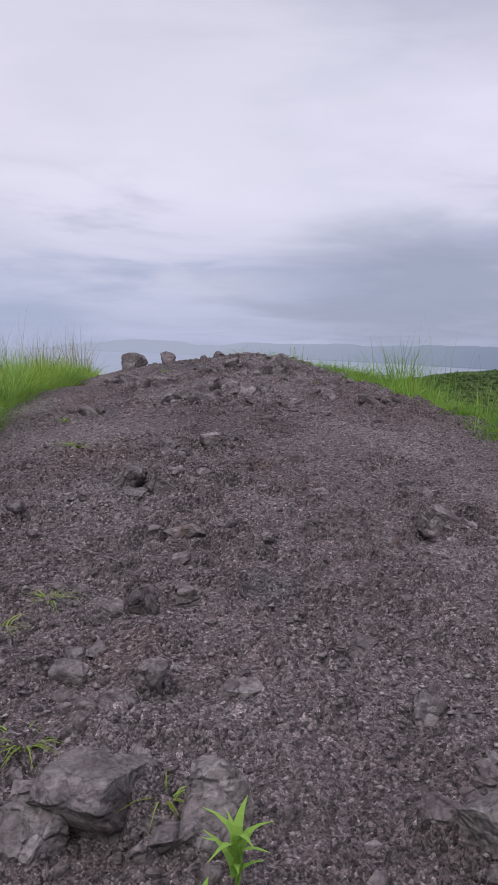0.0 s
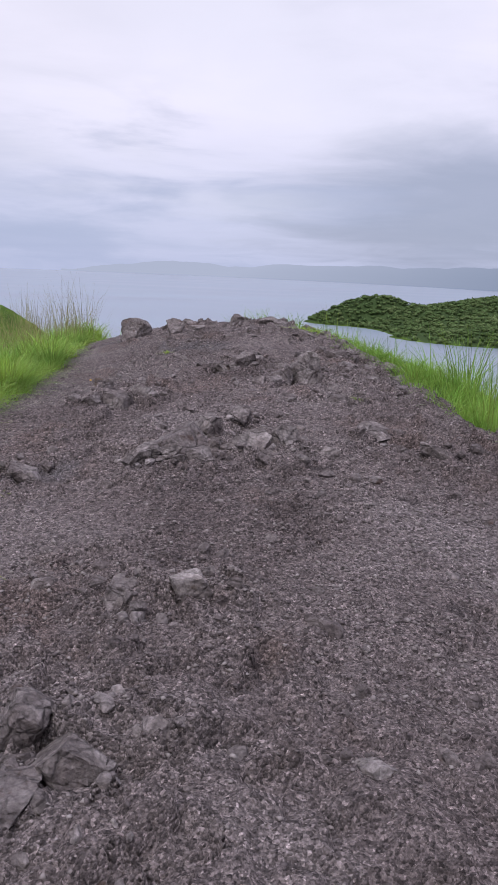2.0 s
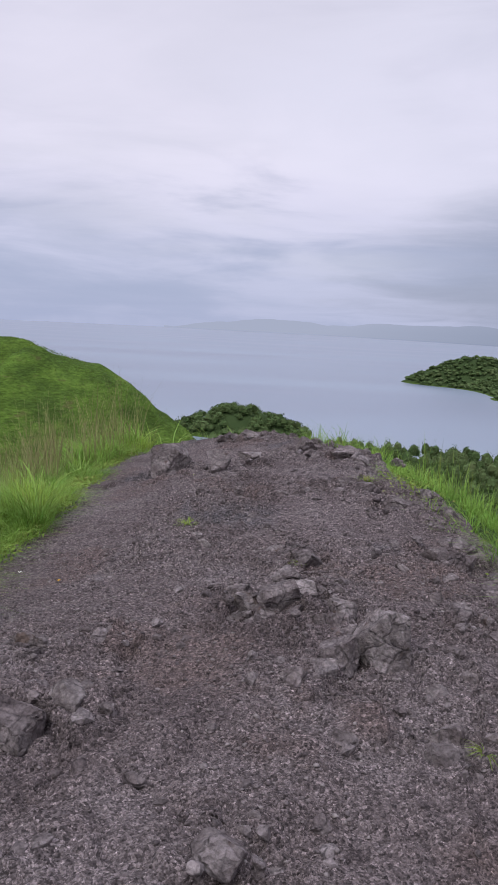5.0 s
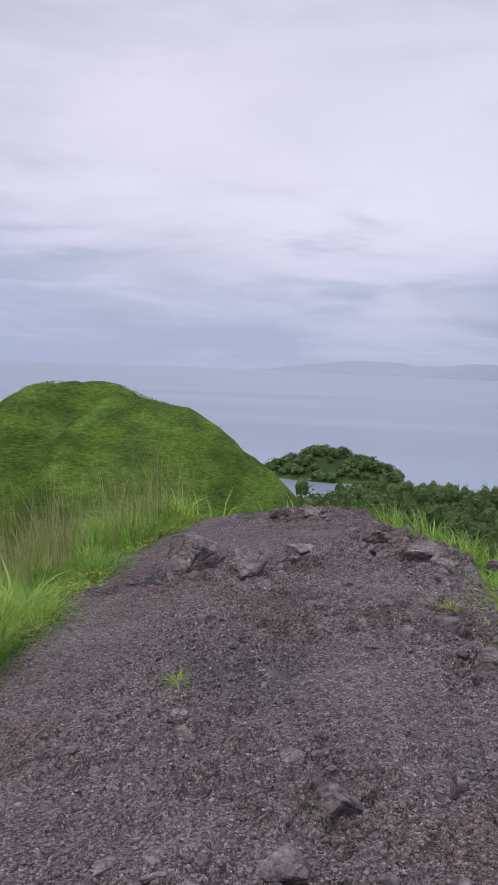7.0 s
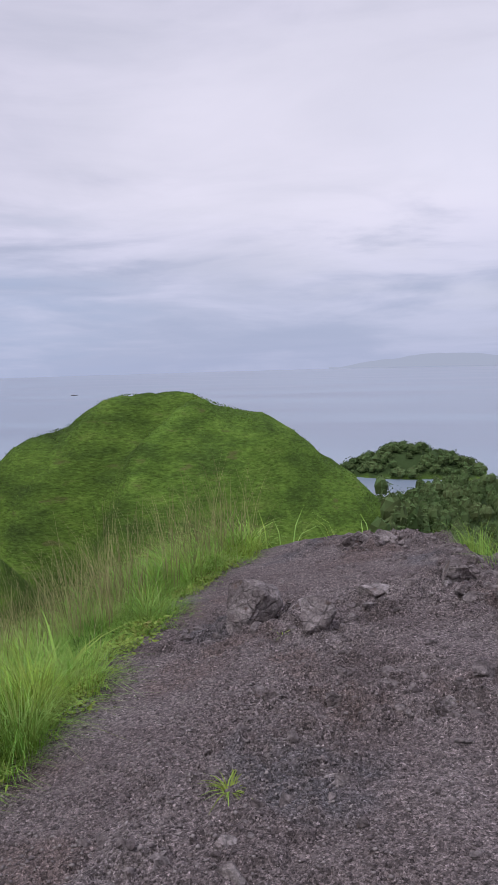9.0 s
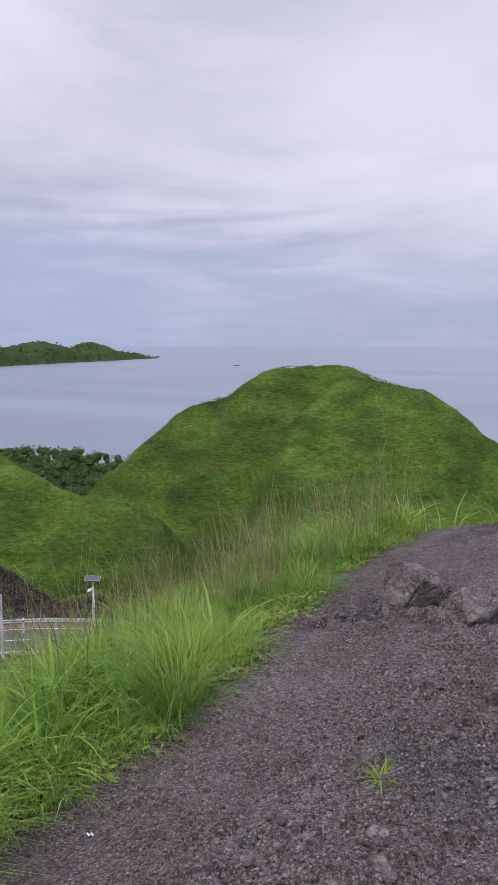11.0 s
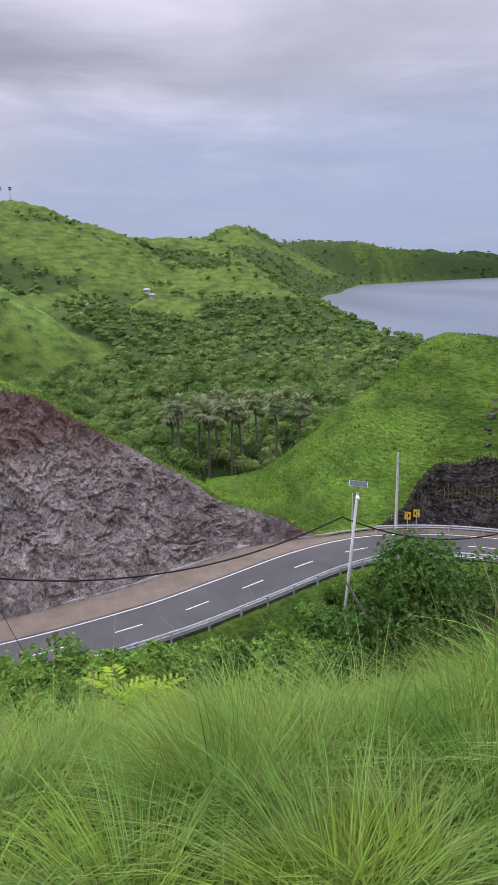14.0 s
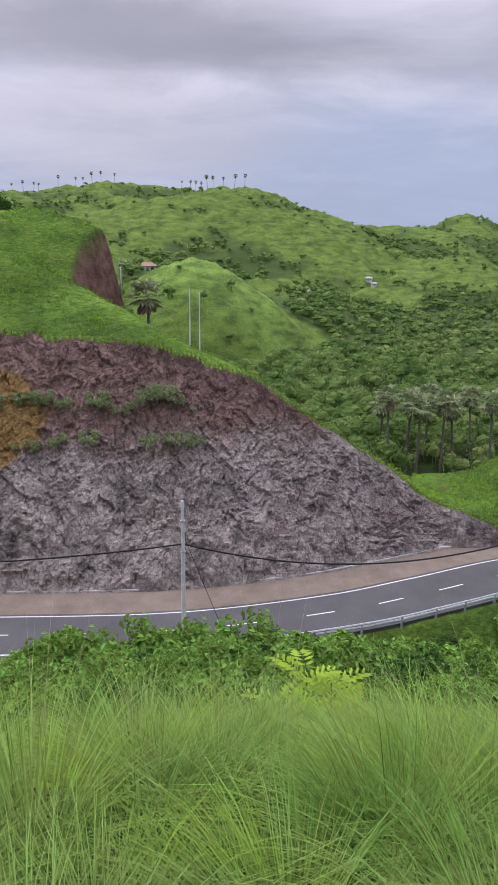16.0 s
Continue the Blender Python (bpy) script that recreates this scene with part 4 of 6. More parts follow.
# ---- rock cuts above the road ----
def rock_face(s0, s1, step, label, mat="cut_rock"):
    ss = np.arange(s0, s1, step)
    k = np.clip(np.searchsorted(ROAD_S, ss), 1, len(ROAD_S) - 1)
    w = ((ss - ROAD_S[k - 1]) / (ROAD_S[k] - ROAD_S[k - 1]))[:, None]
    mid = ROAD_MID[k - 1] * (1 - w) + ROAD_MID[k] * w
    nrm = ROAD_N[k - 1] * (1 - w) + ROAD_N[k] * w
    sh, cut_k = shoulder_at(ss)
    d0, ck = (HALF + sh + 0.15)[:, None], cut_k[:, None]
    hh = np.arange(0, 30, 0.3)
    D = d0 + 0.1 + hh[None] / ck
    px, py = mid[:, None, 0] + nrm[:, None, 0] * D, mid[:, None, 1] + nrm[:, None, 1] * D
    nat = natural(px.ravel(), py.ravel()).reshape(px.shape)
    above = nat - (ROAD - 0.25 + hh[None])
    H = np.array([hh[np.argmax(a < 0.0)] if (a < 0).any() else 30 for a in above])
    H = np.convolve(np.pad(H, 4, mode="edge"), np.ones(9) / 9, mode="valid") + 0.5 * fbm(ss / 2.0, ss * 0, 3, 41)
    H = np.minimum(H, 0.9 + np.maximum(0, ss[-1] - ss) * 1.3)
    nv = 110
    t = np.linspace(0, 1, nv)
    hgt = np.maximum(H, 0.15)[:, None] * t[None]
    S2 = np.broadcast_to(ss[:, None], hgt.shape)
    p = np.stack([S2.ravel(), hgt.ravel()], 1)
    warp = np.stack([fbm(p[:, 0] / 3, p[:, 1] / 3, 3, 51), fbm(p[:, 0] / 3, p[:, 1] / 3, 3, 52)], 1) * 1.6
    slant = np.stack([p[:, 0] * 0.8 + p[:, 1] * 0.45, p[:, 1] * 0.85 - p[:, 0] * 0.2], 1) + warp
    rel = cell_relief(slant, 1.1, 0.42, 0.5, 61) + cell_relief(slant * [1, 1.3], 0.5, 0.30, 0.36, 71) + cell_relief(slant * [1.2, 1], 0.26, 0.13, 0.16, 75) + 0.9 * fbm(p[:, 0] / 7, p[:, 1] / 7, 4, 81)
    rel = rel.reshape(hgt.shape) * np.clip(hgt / 1.0, 0, 1) * np.clip((H[:, None] - hgt) / 0.8, 0.15, 1)
    out = 0.30 - rel
    D = d0 + hgt / ck - out * 0.85
    x, y, z = mid[:, None, 0] + nrm[:, None, 0] * D, mid[:, None, 1] + nrm[:, None, 1] * D, ROAD - 0.2 + hgt + out * 0.5
    v = np.stack([x, y, z], -1).reshape(-1, 3)
    ob = mesh_object("rock_face", v, grid_faces(*hgt.shape), M[mat], None, False, label, "rock face", "structure")
    return ss, H


FACE_S, FACE_H = rock_face(road_near(-52, -40)[0], road_near(-66, 37)[0], 0.16, "fractured grey-brown rock cut with reddish bands above the road")
LOW_S, LOW_H = rock_face(road_near(-66, 37)[0] + 0.16, road_near(-50, 58)[0], 0.16, "low dark rock cut at the foot of a grassy hill", "dark_rock")

# ---- poles, lamps, signs, cables ----
M["panel"] = material("panel", [(0.3, (0.05, 0.06, 0.09)), (0.7, (0.08, 0.09, 0.13))], 8, 0.25)
M["yellow_sign"] = material("yellow_sign", [(0.3, (0.75, 0.48, 0.02)), (0.7, (0.85, 0.56, 0.03))], 5, 0.5)
M["black"] = material("black", [(0.3, (0.015, 0.015, 0.015)), (0.7, (0.03, 0.03, 0.03))], 5, 0.6)
M["pole_paint"] = material("pole_paint", [(0.3, (0.52, 0.52, 0.52)), (0.7, (0.68, 0.68, 0.67))], 2.5, 0.7, fine=(15, 0.08))


def power_pole(x, y, z, h, lean=0.0, w=0.3, label="tall square concrete power pole beside the road"):
    g = thing("power_pole", pose(x, y, z, lean, 0, 20), label, "pole", "roadside power poles")
    bm = bmesh.new()
    vs = add_box(bm, w, w, h + 1.5, pose(0, 0, -1.5))
    for v in vs:
        if v.co.z > 0:
            v.co.x *= 0.62
            v.co.y *= 0.62
    bmesh.ops.bevel(bm, geom=bm.edges[:], offset=0.025, segments=1, affect="EDGES")
    part("shaft", bm, M["pole_paint"], g)
    for q in (0.3, 0.75):
        bm = bmesh.new()
        add_cyl(bm, w * 0.62, w * 0.62, 0.08, pose(0, 0, h * (1 - q * 0.4)), 12)
        part("band", bm, M["galvanised"], g, "steel cable band")
    return g


def solar_lamp(x, y, z, h, turn, lean=0.0, label="solar street lamp on a tapered grey steel pole"):
    g = thing("street_lamp", pose(x, y, z, 0, lean, turn), label, "street lamp", "solar street lamps")
    bm = bmesh.new()
    add_cyl(bm, 0.16, 0.10, h + 1.0, pose(0, 0, -1.0), 12)
    part("pole", bm, M["pole_paint"], g, smooth=True)
    bm = bmesh.new()
    add_cyl(bm, 0.05, 0.05, 0.7, pose(0, 0, h), 8)
    part("bracket", bm, M["galvanised"], g)
    bm = bmesh.new()
    add_box(bm, 1.35, 0.75, 0.05, pose(0, 0, h + 0.66, 16, 0, 0))
    fr = part("panel_frame", bm, M["galvanised"], g, "aluminium panel frame")
    bm = bmesh.new()
    add_box(bm, 1.27, 0.67, 0.012, pose(0, -0.014, h + 0.712, 16, 0, 0))
    part("solar_panel", bm, M["panel"], fr, "dark glossy solar panel")
    bm = bmesh.new()
    add_box(bm, 0.05, 1.1, 0.05, pose(0, -0.5, h - 0.1, 8, 0, 0))
    arm = part("arm", bm, M["galvanised"], g)
    bm = bmesh.new()
    add_box(bm, 0.28, 0.6, 0.09, pose(0, -1.15, h - 0.05, 8, 0, 0))
    bmesh.ops.bevel(bm, geom=bm.edges[:], offset=0.03, segments=2, affect="EDGES")
    part("lamp_head", bm, M["pole_paint"], arm, "flat grey lamp head")
    return g


def chevron_sign(x, y, z, turn, flip):
    g = thing("chevron_sign", pose(x, y, z, 0, 0, turn), "yellow road sign with a black chevron on a steel post", "road sign", "bend signs")
    bm = bmesh.new()
    add_cyl(bm, 0.045, 0.045, 2.9, pose(0, 0, -0.5), 8)
    part("post", bm, M["galvanised"], g)
    bm = bmesh.new()
    add_box(bm, 0.62, 0.03, 0.8, pose(0, 0, 1.65))
    pl = part("plate", bm, M["yellow_sign"], g)
    bm = bmesh.new()
    k = -1 if flip else 1
    for q in (1, -1):
        a = [(-0.16 * k, 0.28), (0.02 * k, 0.28), (0.22 * k, 0.0), (0.04 * k, 0.0)]
        vs = [bm.verts.new((px, -0.019, 2.05 + q * pz)) for px, pz in a]
        bm.faces.new(vs)
    part("chevron", bm, M["black"], pl, "black painted chevron")
    return g


def place_on(az, r):
    x, y, _ = polar(az, r)
    return x, y, land_z(x, y)

p1 = place_on(93.3, 48.5)
power_pole(*p1, -14.9 - p1[2])
p3 = place_on(51.4, 66)
power_pole(*p3, -19.5 - p3[2], 0, 0.26, "slim concrete power pole on the inside of the bend")
p2 = place_on(61.6, 76.6)
power_pole(*p2, -18.1 - p2[2], 0, 0.28, "concrete power pole at the foot of a rock cut")
l1 = place_on(65.7, 56.8)
solar_lamp(*l1, -16.2 - l1[2], 65, 4.5)
l3 = place_on(44.8, 66)
solar_lamp(*l3, -19.4 - l3[2], 30, 0, "solar street lamp half hidden by tall grass")
l2 = place_on(64.9, 75.6)
power_pole(*l2, 4.4, 0, 0.14, "thin grey steel post beside a rock cut")
for az_, r_, fl in ((60.75, 76.3, False), (60.1, 77.2, True)):
    q = place_on(az_, r_)
    chevron_sign(*q, az_ - 4, fl)
q = place_on(49.9, 75)
w_ = thing("marker_post", pose(*q), "white painted concrete marker post beside the road", "marker post")
bm = bmesh.new()
add_cyl(bm, 0.11, 0.09, 1.9, pose(0, 0, -0.2), 10)
part("shaft", bm, M["white_line"], w_)
bm = bmesh.new()
add_cyl(bm, 0.115, 0.115, 0.12, pose(0, 0, 1.35), 10)
part("band", bm, M["black"], w_, "dark painted band")


def cable(a, b, sag, rad, label, group=""):
    t = np.linspace(0, 1, 28)[:, None]
    a, b = np.array(a), np.array(b)
    p = a * (1 - t) + b * t
    p[:, 2] -= sag * 4 * (t * (1 - t))[:, 0]
    v, f = tube_data(p, rad, 5)
    mesh_object("cable", v, f, M["black"], None, True, label, "cable", "", group)


c0, c1, c2, c3 = (-46.5, -28.0, -18.0), (p1[0], p1[1], -17.9), (l1[0], l1[1], -18.2), (p3[0], p3[1], -20.6)
for a_, b_, sg in ((c0, c1, 0.9), (c1, c2, 2.0), (c2, c3, 1.7)):
    cable(a_, b_, sg, 0.06, "thick black overhead cable bundle strung between poles", "overhead cables")
cable((p1[0], p1[1], -17.2), (p1[0] - 1.0, p1[1] + 3.4, land_z(p1[0] - 1, p1[1] + 3.4) - 0.1), 0.0, 0.018, "thin steel guy wire of a power pole")
cable(c3, (-30.0, 66.0, -19.0), 1.0, 0.04, "thin black overhead cable running along the bend", "overhead cables")

# ---- vegetation ----
rng = np.random.default_rng(7)
M["leaf_forest"] = material("leaf_forest", [(0.34, (0.085, 0.155, 0.042)), (0.48, (0.17, 0.265, 0.075)), (0.58, (0.23, 0.32, 0.10)), (0.68, (0.36, 0.43, 0.15))], 0.09, 0.9, per_island=0.3, trans=0.45, spec=0.06)
M["leaf_dark"] = material("leaf_dark", [(0.3, (0.055, 0.12, 0.026)), (0.7, (0.125, 0.235, 0.045))], 0.6, 0.6, per_island=0.4, trans=0.3, spec=0.15)
M["leaf_light"] = material("leaf_light", [(0.3, (0.13, 0.25, 0.045)), (0.7, (0.28, 0.44, 0.09))], 0.8, 0.65, per_island=0.4, trans=0.35, spec=0.12)
M["leaf_grey"] = material("leaf_grey", [(0.3, (0.21, 0.26, 0.12)), (0.7, (0.36, 0.42, 0.21))], 0.8, 0.85, per_island=0.4, trans=0.3, spec=0.08)
M["leaf_yellow"] = material("leaf_yellow", [(0.3, (0.29, 0.44, 0.03)), (0.7, (0.42, 0.56, 0.06))], 1.2, 0.6, per_island=0.2, trans=0.35, spec=0.15)
M["palm_leaf"] = material("palm_leaf", [(0.3, (0.21, 0.255, 0.125)), (0.7, (0.37, 0.41, 0.23))], 0.5, 0.7, per_island=0.35, trans=0.25, spec=0.12)
M["palm_dead"] = material("palm_dead", [(0.3, (0.17, 0.14, 0.09)), (0.7, (0.29, 0.25, 0.18))], 0.8, 0.9, per_island=0.3)
M["leaf_mangrove"] = material("leaf_mangrove", [(0.3, (0.055, 0.085, 0.032)), (0.5, (0.082, 0.122, 0.044)), (0.7, (0.13, 0.168, 0.07))], 0.05, 0.9, per_island=0.35, trans=0.3, spec=0.05)
M["bark"] = material("bark", [(0.3, (0.10, 0.085, 0.07)), (0.7, (0.22, 0.20, 0.17))], 2.5, 0.95, 0.6, 9, fine=(12, 0.25))
M["grass"] = material("grass", [(0.3, (0.085, 0.17, 0.036)), (0.42, (0.165, 0.285, 0.048)), (0.52, (0.27, 0.375, 0.10)), (0.60, (0.255, 0.375, 0.055)), (0.74, (0.40, 0.47, 0.12))], 1.7, 0.75, per_island=0.42, trans=0.32, spec=0.08)
M["grass_lush"] = material("grass_lush", [(0.3, (0.10, 0.19, 0.032)), (0.5, (0.19, 0.325, 0.055)), (0.7, (0.31, 0.43, 0.095))], 1.6, 0.65, per_island=0.3, trans=0.42, spec=0.12)
M["grass_dry"] = material("grass_dry", [(0.3, (0.33, 0.32, 0.16)), (0.7, (0.50, 0.47, 0.27))], 1.5, 0.85, per_island=0.3, trans=0.3, spec=0.08)
M["reed"] = material("reed", [(0.3, (0.16, 0.16, 0.065)), (0.5, (0.24, 0.22, 0.10)), (0.7, (0.34, 0.29, 0.15))], 1.5, 0.85, per_island=0.35, trans=0.25, spec=0.08)
M["tuft"] = material("tuft", [(0.28, (0.036, 0.055, 0.013)), (0.42, (0.058, 0.093, 0.017)), (0.56, (0.095, 0.152, 0.022)), (0.75, (0.135, 0.19, 0.034))], 0.11, 0.9, per_island=0.4, trans=0.35, spec=0.06)
M["tuft_mid"] = material("tuft_mid", [(0.28, (0.040, 0.076, 0.014)), (0.42, (0.072, 0.134, 0.019)), (0.56, (0.118, 0.212, 0.024)), (0.75, (0.17, 0.262, 0.036))], 0.11, 0.9, per_island=0.35, trans=0.35, spec=0.06)
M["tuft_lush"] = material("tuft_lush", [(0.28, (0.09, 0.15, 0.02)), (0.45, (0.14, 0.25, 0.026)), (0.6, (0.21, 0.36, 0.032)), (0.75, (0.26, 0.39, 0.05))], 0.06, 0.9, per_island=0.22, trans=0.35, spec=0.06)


def leaf_cloud(n, rx, ry, rz, size, seed, lumps=7, hollow=0.55, small=1.0, up=0.35):
    """Many small leaf clumps on an uneven crown: verts (n, 4, 3) about the crown's middle."""
    g = np.random.default_rng(seed)
    c = g.normal(size=(lumps, 3))
    c /= np.linalg.norm(c, axis=1, keepdims=True)
    c *= g.uniform(0.25, 0.62, (lumps, 1)) if small == 1.0 else g.uniform(0.35, 0.8, (lumps, 1))
    rad = g.uniform(0.38, 0.62, lumps) * small
    k = g.integers(0, lumps, n)
    d = g.normal(size=(n, 3))
    d /= np.linalg.norm(d, axis=1, keepdims=True)
    p = c[k] + d * rad[k][:, None] * g.uniform(hollow, 1.0, (n, 1))
    nrm = d + g.normal(size=(n, 3)) * 0.55 + np.array([0, 0, up])
    nrm /= np.linalg.norm(nrm, axis=1, keepdims=True)
    a = np.cross(nrm, g.normal(size=(n, 3)))
    a /= np.linalg.norm(a, axis=1, keepdims=True)
    b = np.cross(nrm, a)
    s = size * g.uniform(0.6, 1.35, (n, 1, 1))
    p = p * np.array([rx, ry, rz])
    q = np.stack([-a - 0.0 * b, 0.55 * b + 0.12 * a, a, -0.55 * b + 0.12 * a], 1) * s
    q += nrm[:, None] * (np.array([-0.25, 0.1, -0.25, 0.1])[None, :, None] * s)
    return p[:, None] + q


def quads(name, v4, mat, parent=None, **kw):
    v = v4.reshape(-1, 3)
    f = np.arange(len(v)).reshape(-1, v4.shape[1])
    return mesh_object(name, v, f, mat, parent, False, **kw)


def trunk_mesh(pts, r0, r1, seg=7):
    return tube_data(pts, np.linspace(r0, r1, len(pts)), seg)


def tree_thing(name, h, crown_h, rx, leaf, n, size, seed, label, category, group="", bush=False):
    """A broad-leaved tree or shrub at the origin: trunk with limbs, and a crown of leaf clumps."""
    g = np.random.default_rng(seed)
    t = thing(name, pose(0, 0, 0), label, category, group)
    base = h - crown_h * 0.75
    parts_v, parts_f, off = [], [], 0

    def put(v, f):
        nonlocal off
        parts_v.append(v)
        parts_f.append(f + off)
        off += len(v)

    lean = g.normal(size=2) * 0.05 * h
    put(*trunk_mesh([(0, 0, -0.5), (lean[0] * 0.3, lean[1] * 0.3, base * 0.5), (lean[0], lean[1], max(base, 0.4))], 0.035 * h, 0.02 * h))
    for k in range(5):
        a = g.uniform(0, 6.28)
        e = (lean[0] + math.cos(a) * rx * 0.6, lean[1] + math.sin(a) * rx * 0.6, h - crown_h * g.uniform(0.25, 0.6))
        m_ = (np.array([lean[0], lean[1], max(base, 0.4)]) + e) / 2 + [0, 0, 0.08 * h]
        put(*trunk_mesh([(lean[0], lean[1], max(base, 0.4) * 0.85), tuple(m_), e], 0.018 * h, 0.006 * h, 5))
    mesh_object("trunk", np.vstack(parts_v), np.vstack(parts_f), M["bark"], t)
    v4 = leaf_cloud(n, rx * 1.05, rx * 1.05, crown_h * 0.55, size, seed + 1, 9 if not bush else 26, 0.55, 1.0 if not bush else 0.62)
    v4 = v4 + np.array([lean[0], lean[1], h - crown_h * 0.5])
    quads("crown", v4, leaf, t)
    return t


def plant_tree(template, x, y, h_scale, turn, sink=0.0):
    z = land_z(x, y) - sink
    c = copy_thing(template, pose(x, y, z, 0, 0, turn))
    c.scale = (h_scale, h_scale, h_scale)
    return c


def fan_palm(h, seed, label="tall fan palm with a ragged round crown and hanging dead leaves"):
    g = np.random.default_rng(seed)
    t = thing("fan_palm", pose(0, 0, 0), label, "palm tree", "fan palms")
    top = np.array([g.normal() * 0.3, g.normal() * 0.3, h])
    v, f = trunk_mesh([(0, 0, -0.5), tuple(top * [0.4, 0.4, 0.5]), tuple(top)], 0.28, 0.2, 8)
    mesh_object("trunk", v, f, M["bark"], t)
    live, dead = [], []
    for k in range(34):
        el = g.uniform(-0.9, 1.35) if k < 26 else g.uniform(-1.45, -0.9)
        a = g.uniform(0, 6.28)
        d = np.array([math.cos(a) * math.cos(el), math.sin(a) * math.cos(el), math.sin(el)])
        stalk = g.uniform(1.3, 1.9)
        c = top + d * stalk
        side = np.cross(d, [0, 0, 1.0])
        side /= np.linalg.norm(side)
        upv = np.cross(side, d)
        tgt = live if k < 26 else dead
        tgt.append(np.stack([top, top + side * 0.05, c + side * 0.05, c]))
        for j in range(9):
            b = (j - 4) / 4 * 1.9
            e = d * math.cos(b) + side * math.sin(b)
            w = side * math.cos(b) - d * math.sin(b)
            ln = g.uniform(1.1, 1.5) * (1.0 if k < 26 else 0.8)
            droop = upv * (-0.15 * ln) + np.array([0, 0, -0.12 * ln])
            tgt.append(np.stack([c, c + e * ln * 0.55 - w * 0.2 + droop * 0.2, c + e * ln + droop, c + e * ln * 0.55 + w * 0.2 + droop * 0.2]))
    quads("crown", np.stack(live), M["palm_leaf"], t, label="grey-green fan leaves")
    quads("dead_leaves", np.stack(dead), M["palm_dead"], t, label="brown hanging dead leaves")
    return t


palm_a, palm_b = fan_palm(13.0, 3), fan_palm(14.5, 5)
spots = [(77.9, 136), (76.6, 142), (75.8, 138), (75.2, 147), (74.0, 139), (73.2, 146), (70.6, 137), (69.2, 142), (78.6, 146), (72.0, 152)]
for k, (az_, r_) in enumerate(spots):
    x_, y_, z_ = place_on(az_, r_)
    top_ = 1.56 - (0.181 + 0.006 * (k % 3)) * r_
    sc_ = 0.98 + 0.06 * (k % 3)
    z_ = min(z_, top_ - (14.4 if k % 2 else 15.9) * sc_)
    m_ = pose(x_, y_, z_, 0, 0, 70 * k)
    src = palm_a if k % 2 else palm_b
    if k < 2:
        src.matrix_basis = m_
        src.scale = (sc_,) * 3
    else:
        copy_thing(src, m_).scale = (sc_,) * 3


def sight(az, tan_el, r0, r1=1500):
    """Where a line from the lookout meets the land."""
    rr = np.arange(r0, r1, 2.0)
    x, y = CX - rr * math.sin(radians(az)), CY + rr * math.cos(radians(az))
    z = ground_height(x, y)
    k = np.argmax(z >= 1.56 + tan_el * rr)
    return float(x[k]), float(y[k]), float(z[k])


def more_palm(x, y, z, s, turn):
    copy_thing(palm_a, pose(x, y, z - 0.2, 0, 0, turn)).scale = (s,) * 3


x_, y_, z_ = place_on(95.4, 150)
more_palm(x_, y_, z_, max(0.4, (1.56 - 0.045 * 150 - z_) / 15.5), 20)
for k, az_ in enumerate((104.6, 103.9, 103.2, 102.9, 101.6, 100.4, 99.9, 99.3, 98.7, 97.8, 93.2, 92.6, 92.2, 91.8, 91.4, 91.0, 90.3, 89.5, 88.8)):
    rr_ = np.arange(560, 960, 6.0)
    xs_, ys_ = CX - rr_ * math.sin(radians(az_)), CY + rr_ * math.cos(radians(az_))
    zs_ = ground_height(xs_, ys_)
    i_ = int(np.argmax((zs_ - 1.56) / rr_))
    more_palm(xs_[i_], ys_[i_], zs_[i_], 0.46 + 0.27 * ((k * 37) % 10) / 10, 50 * k)

# broad trees and shrubs by the road
mango = tree_thing("tree", 6.5, 7.8, 3.6, M["leaf_dark"], 12500, 0.115, 11, "dense round dark-green tree beside the road", "tree", "roadside trees", True)
first = True
for az_, r_, s_, tn in ((62.3, 53.5, 0.78, 0), (60.2, 55.0, 0.95, 70), (58.0, 56.0, 0.9, 140), (55.8, 57.0, 0.9, 30), (53.4, 58.0, 0.72, 210), (51.0, 59, 0.5, 280)):
    x_, y_, z_ = place_on(az_, r_)
    top_ = 1.56 - (0.384 if az_ > 57 else 0.400) * r_
    sc_ = max(0.95, (top_ - z_) / 6.5)
    m_ = pose(x_, y_, min(z_, top_ - 6.4 * sc_), 0, 0, tn)
    if first:
        mango.matrix_basis, first = m_, False
        mango.scale = (sc_,) * 3
    else:
        copy_thing(mango, m_).scale = (sc_,) * 3
shrub = tree_thing("shrub", 3.4, 3.3, 2.2, M["leaf_light"], 2200, 0.17, 21, "leafy mid-green roadside shrub on the slope", "shrub", "slope shrubs", True)
shrub2 = tree_thing("shrub", 3.0, 2.9, 1.9, M["leaf_dark"], 2100, 0.16, 23, "bushy deep-green roadside shrub on the slope", "shrub", "slope shrubs", True)
first = [True, True]
k = 0
for az_ in np.arange(67.5, 112, 2.1):
    for r_ in (33.0, 38.0, 42.5, 46.5):
        k += 1
        x_, y_, z_ = place_on(az_ + rng.uniform(-0.9, 0.9), r_ + rng.uniform(-1.5, 1.5))
        want = 1.56 - np.interp(r_, [33, 38, 42.5, 46.5], [0.60, 0.56, 0.52, 0.505]) * r_ - z_ + rng.uniform(-1.1, 0.1) + (-0.4 if az_ < 78 else 0)
        s_ = np.clip(want / 3.2, 0.35, 1.5)
        j = k % 2
        src = (shrub, shrub2)[j]
        m_ = pose(x_, y_, z_ - 0.1, 0, 0, 47 * k)
        if first[j]:
            src.matrix_basis, first[j] = m_, False
            src.scale = (s_,) * 3
        else:
            copy_thing(src, m_).scale = (s_,) * 3
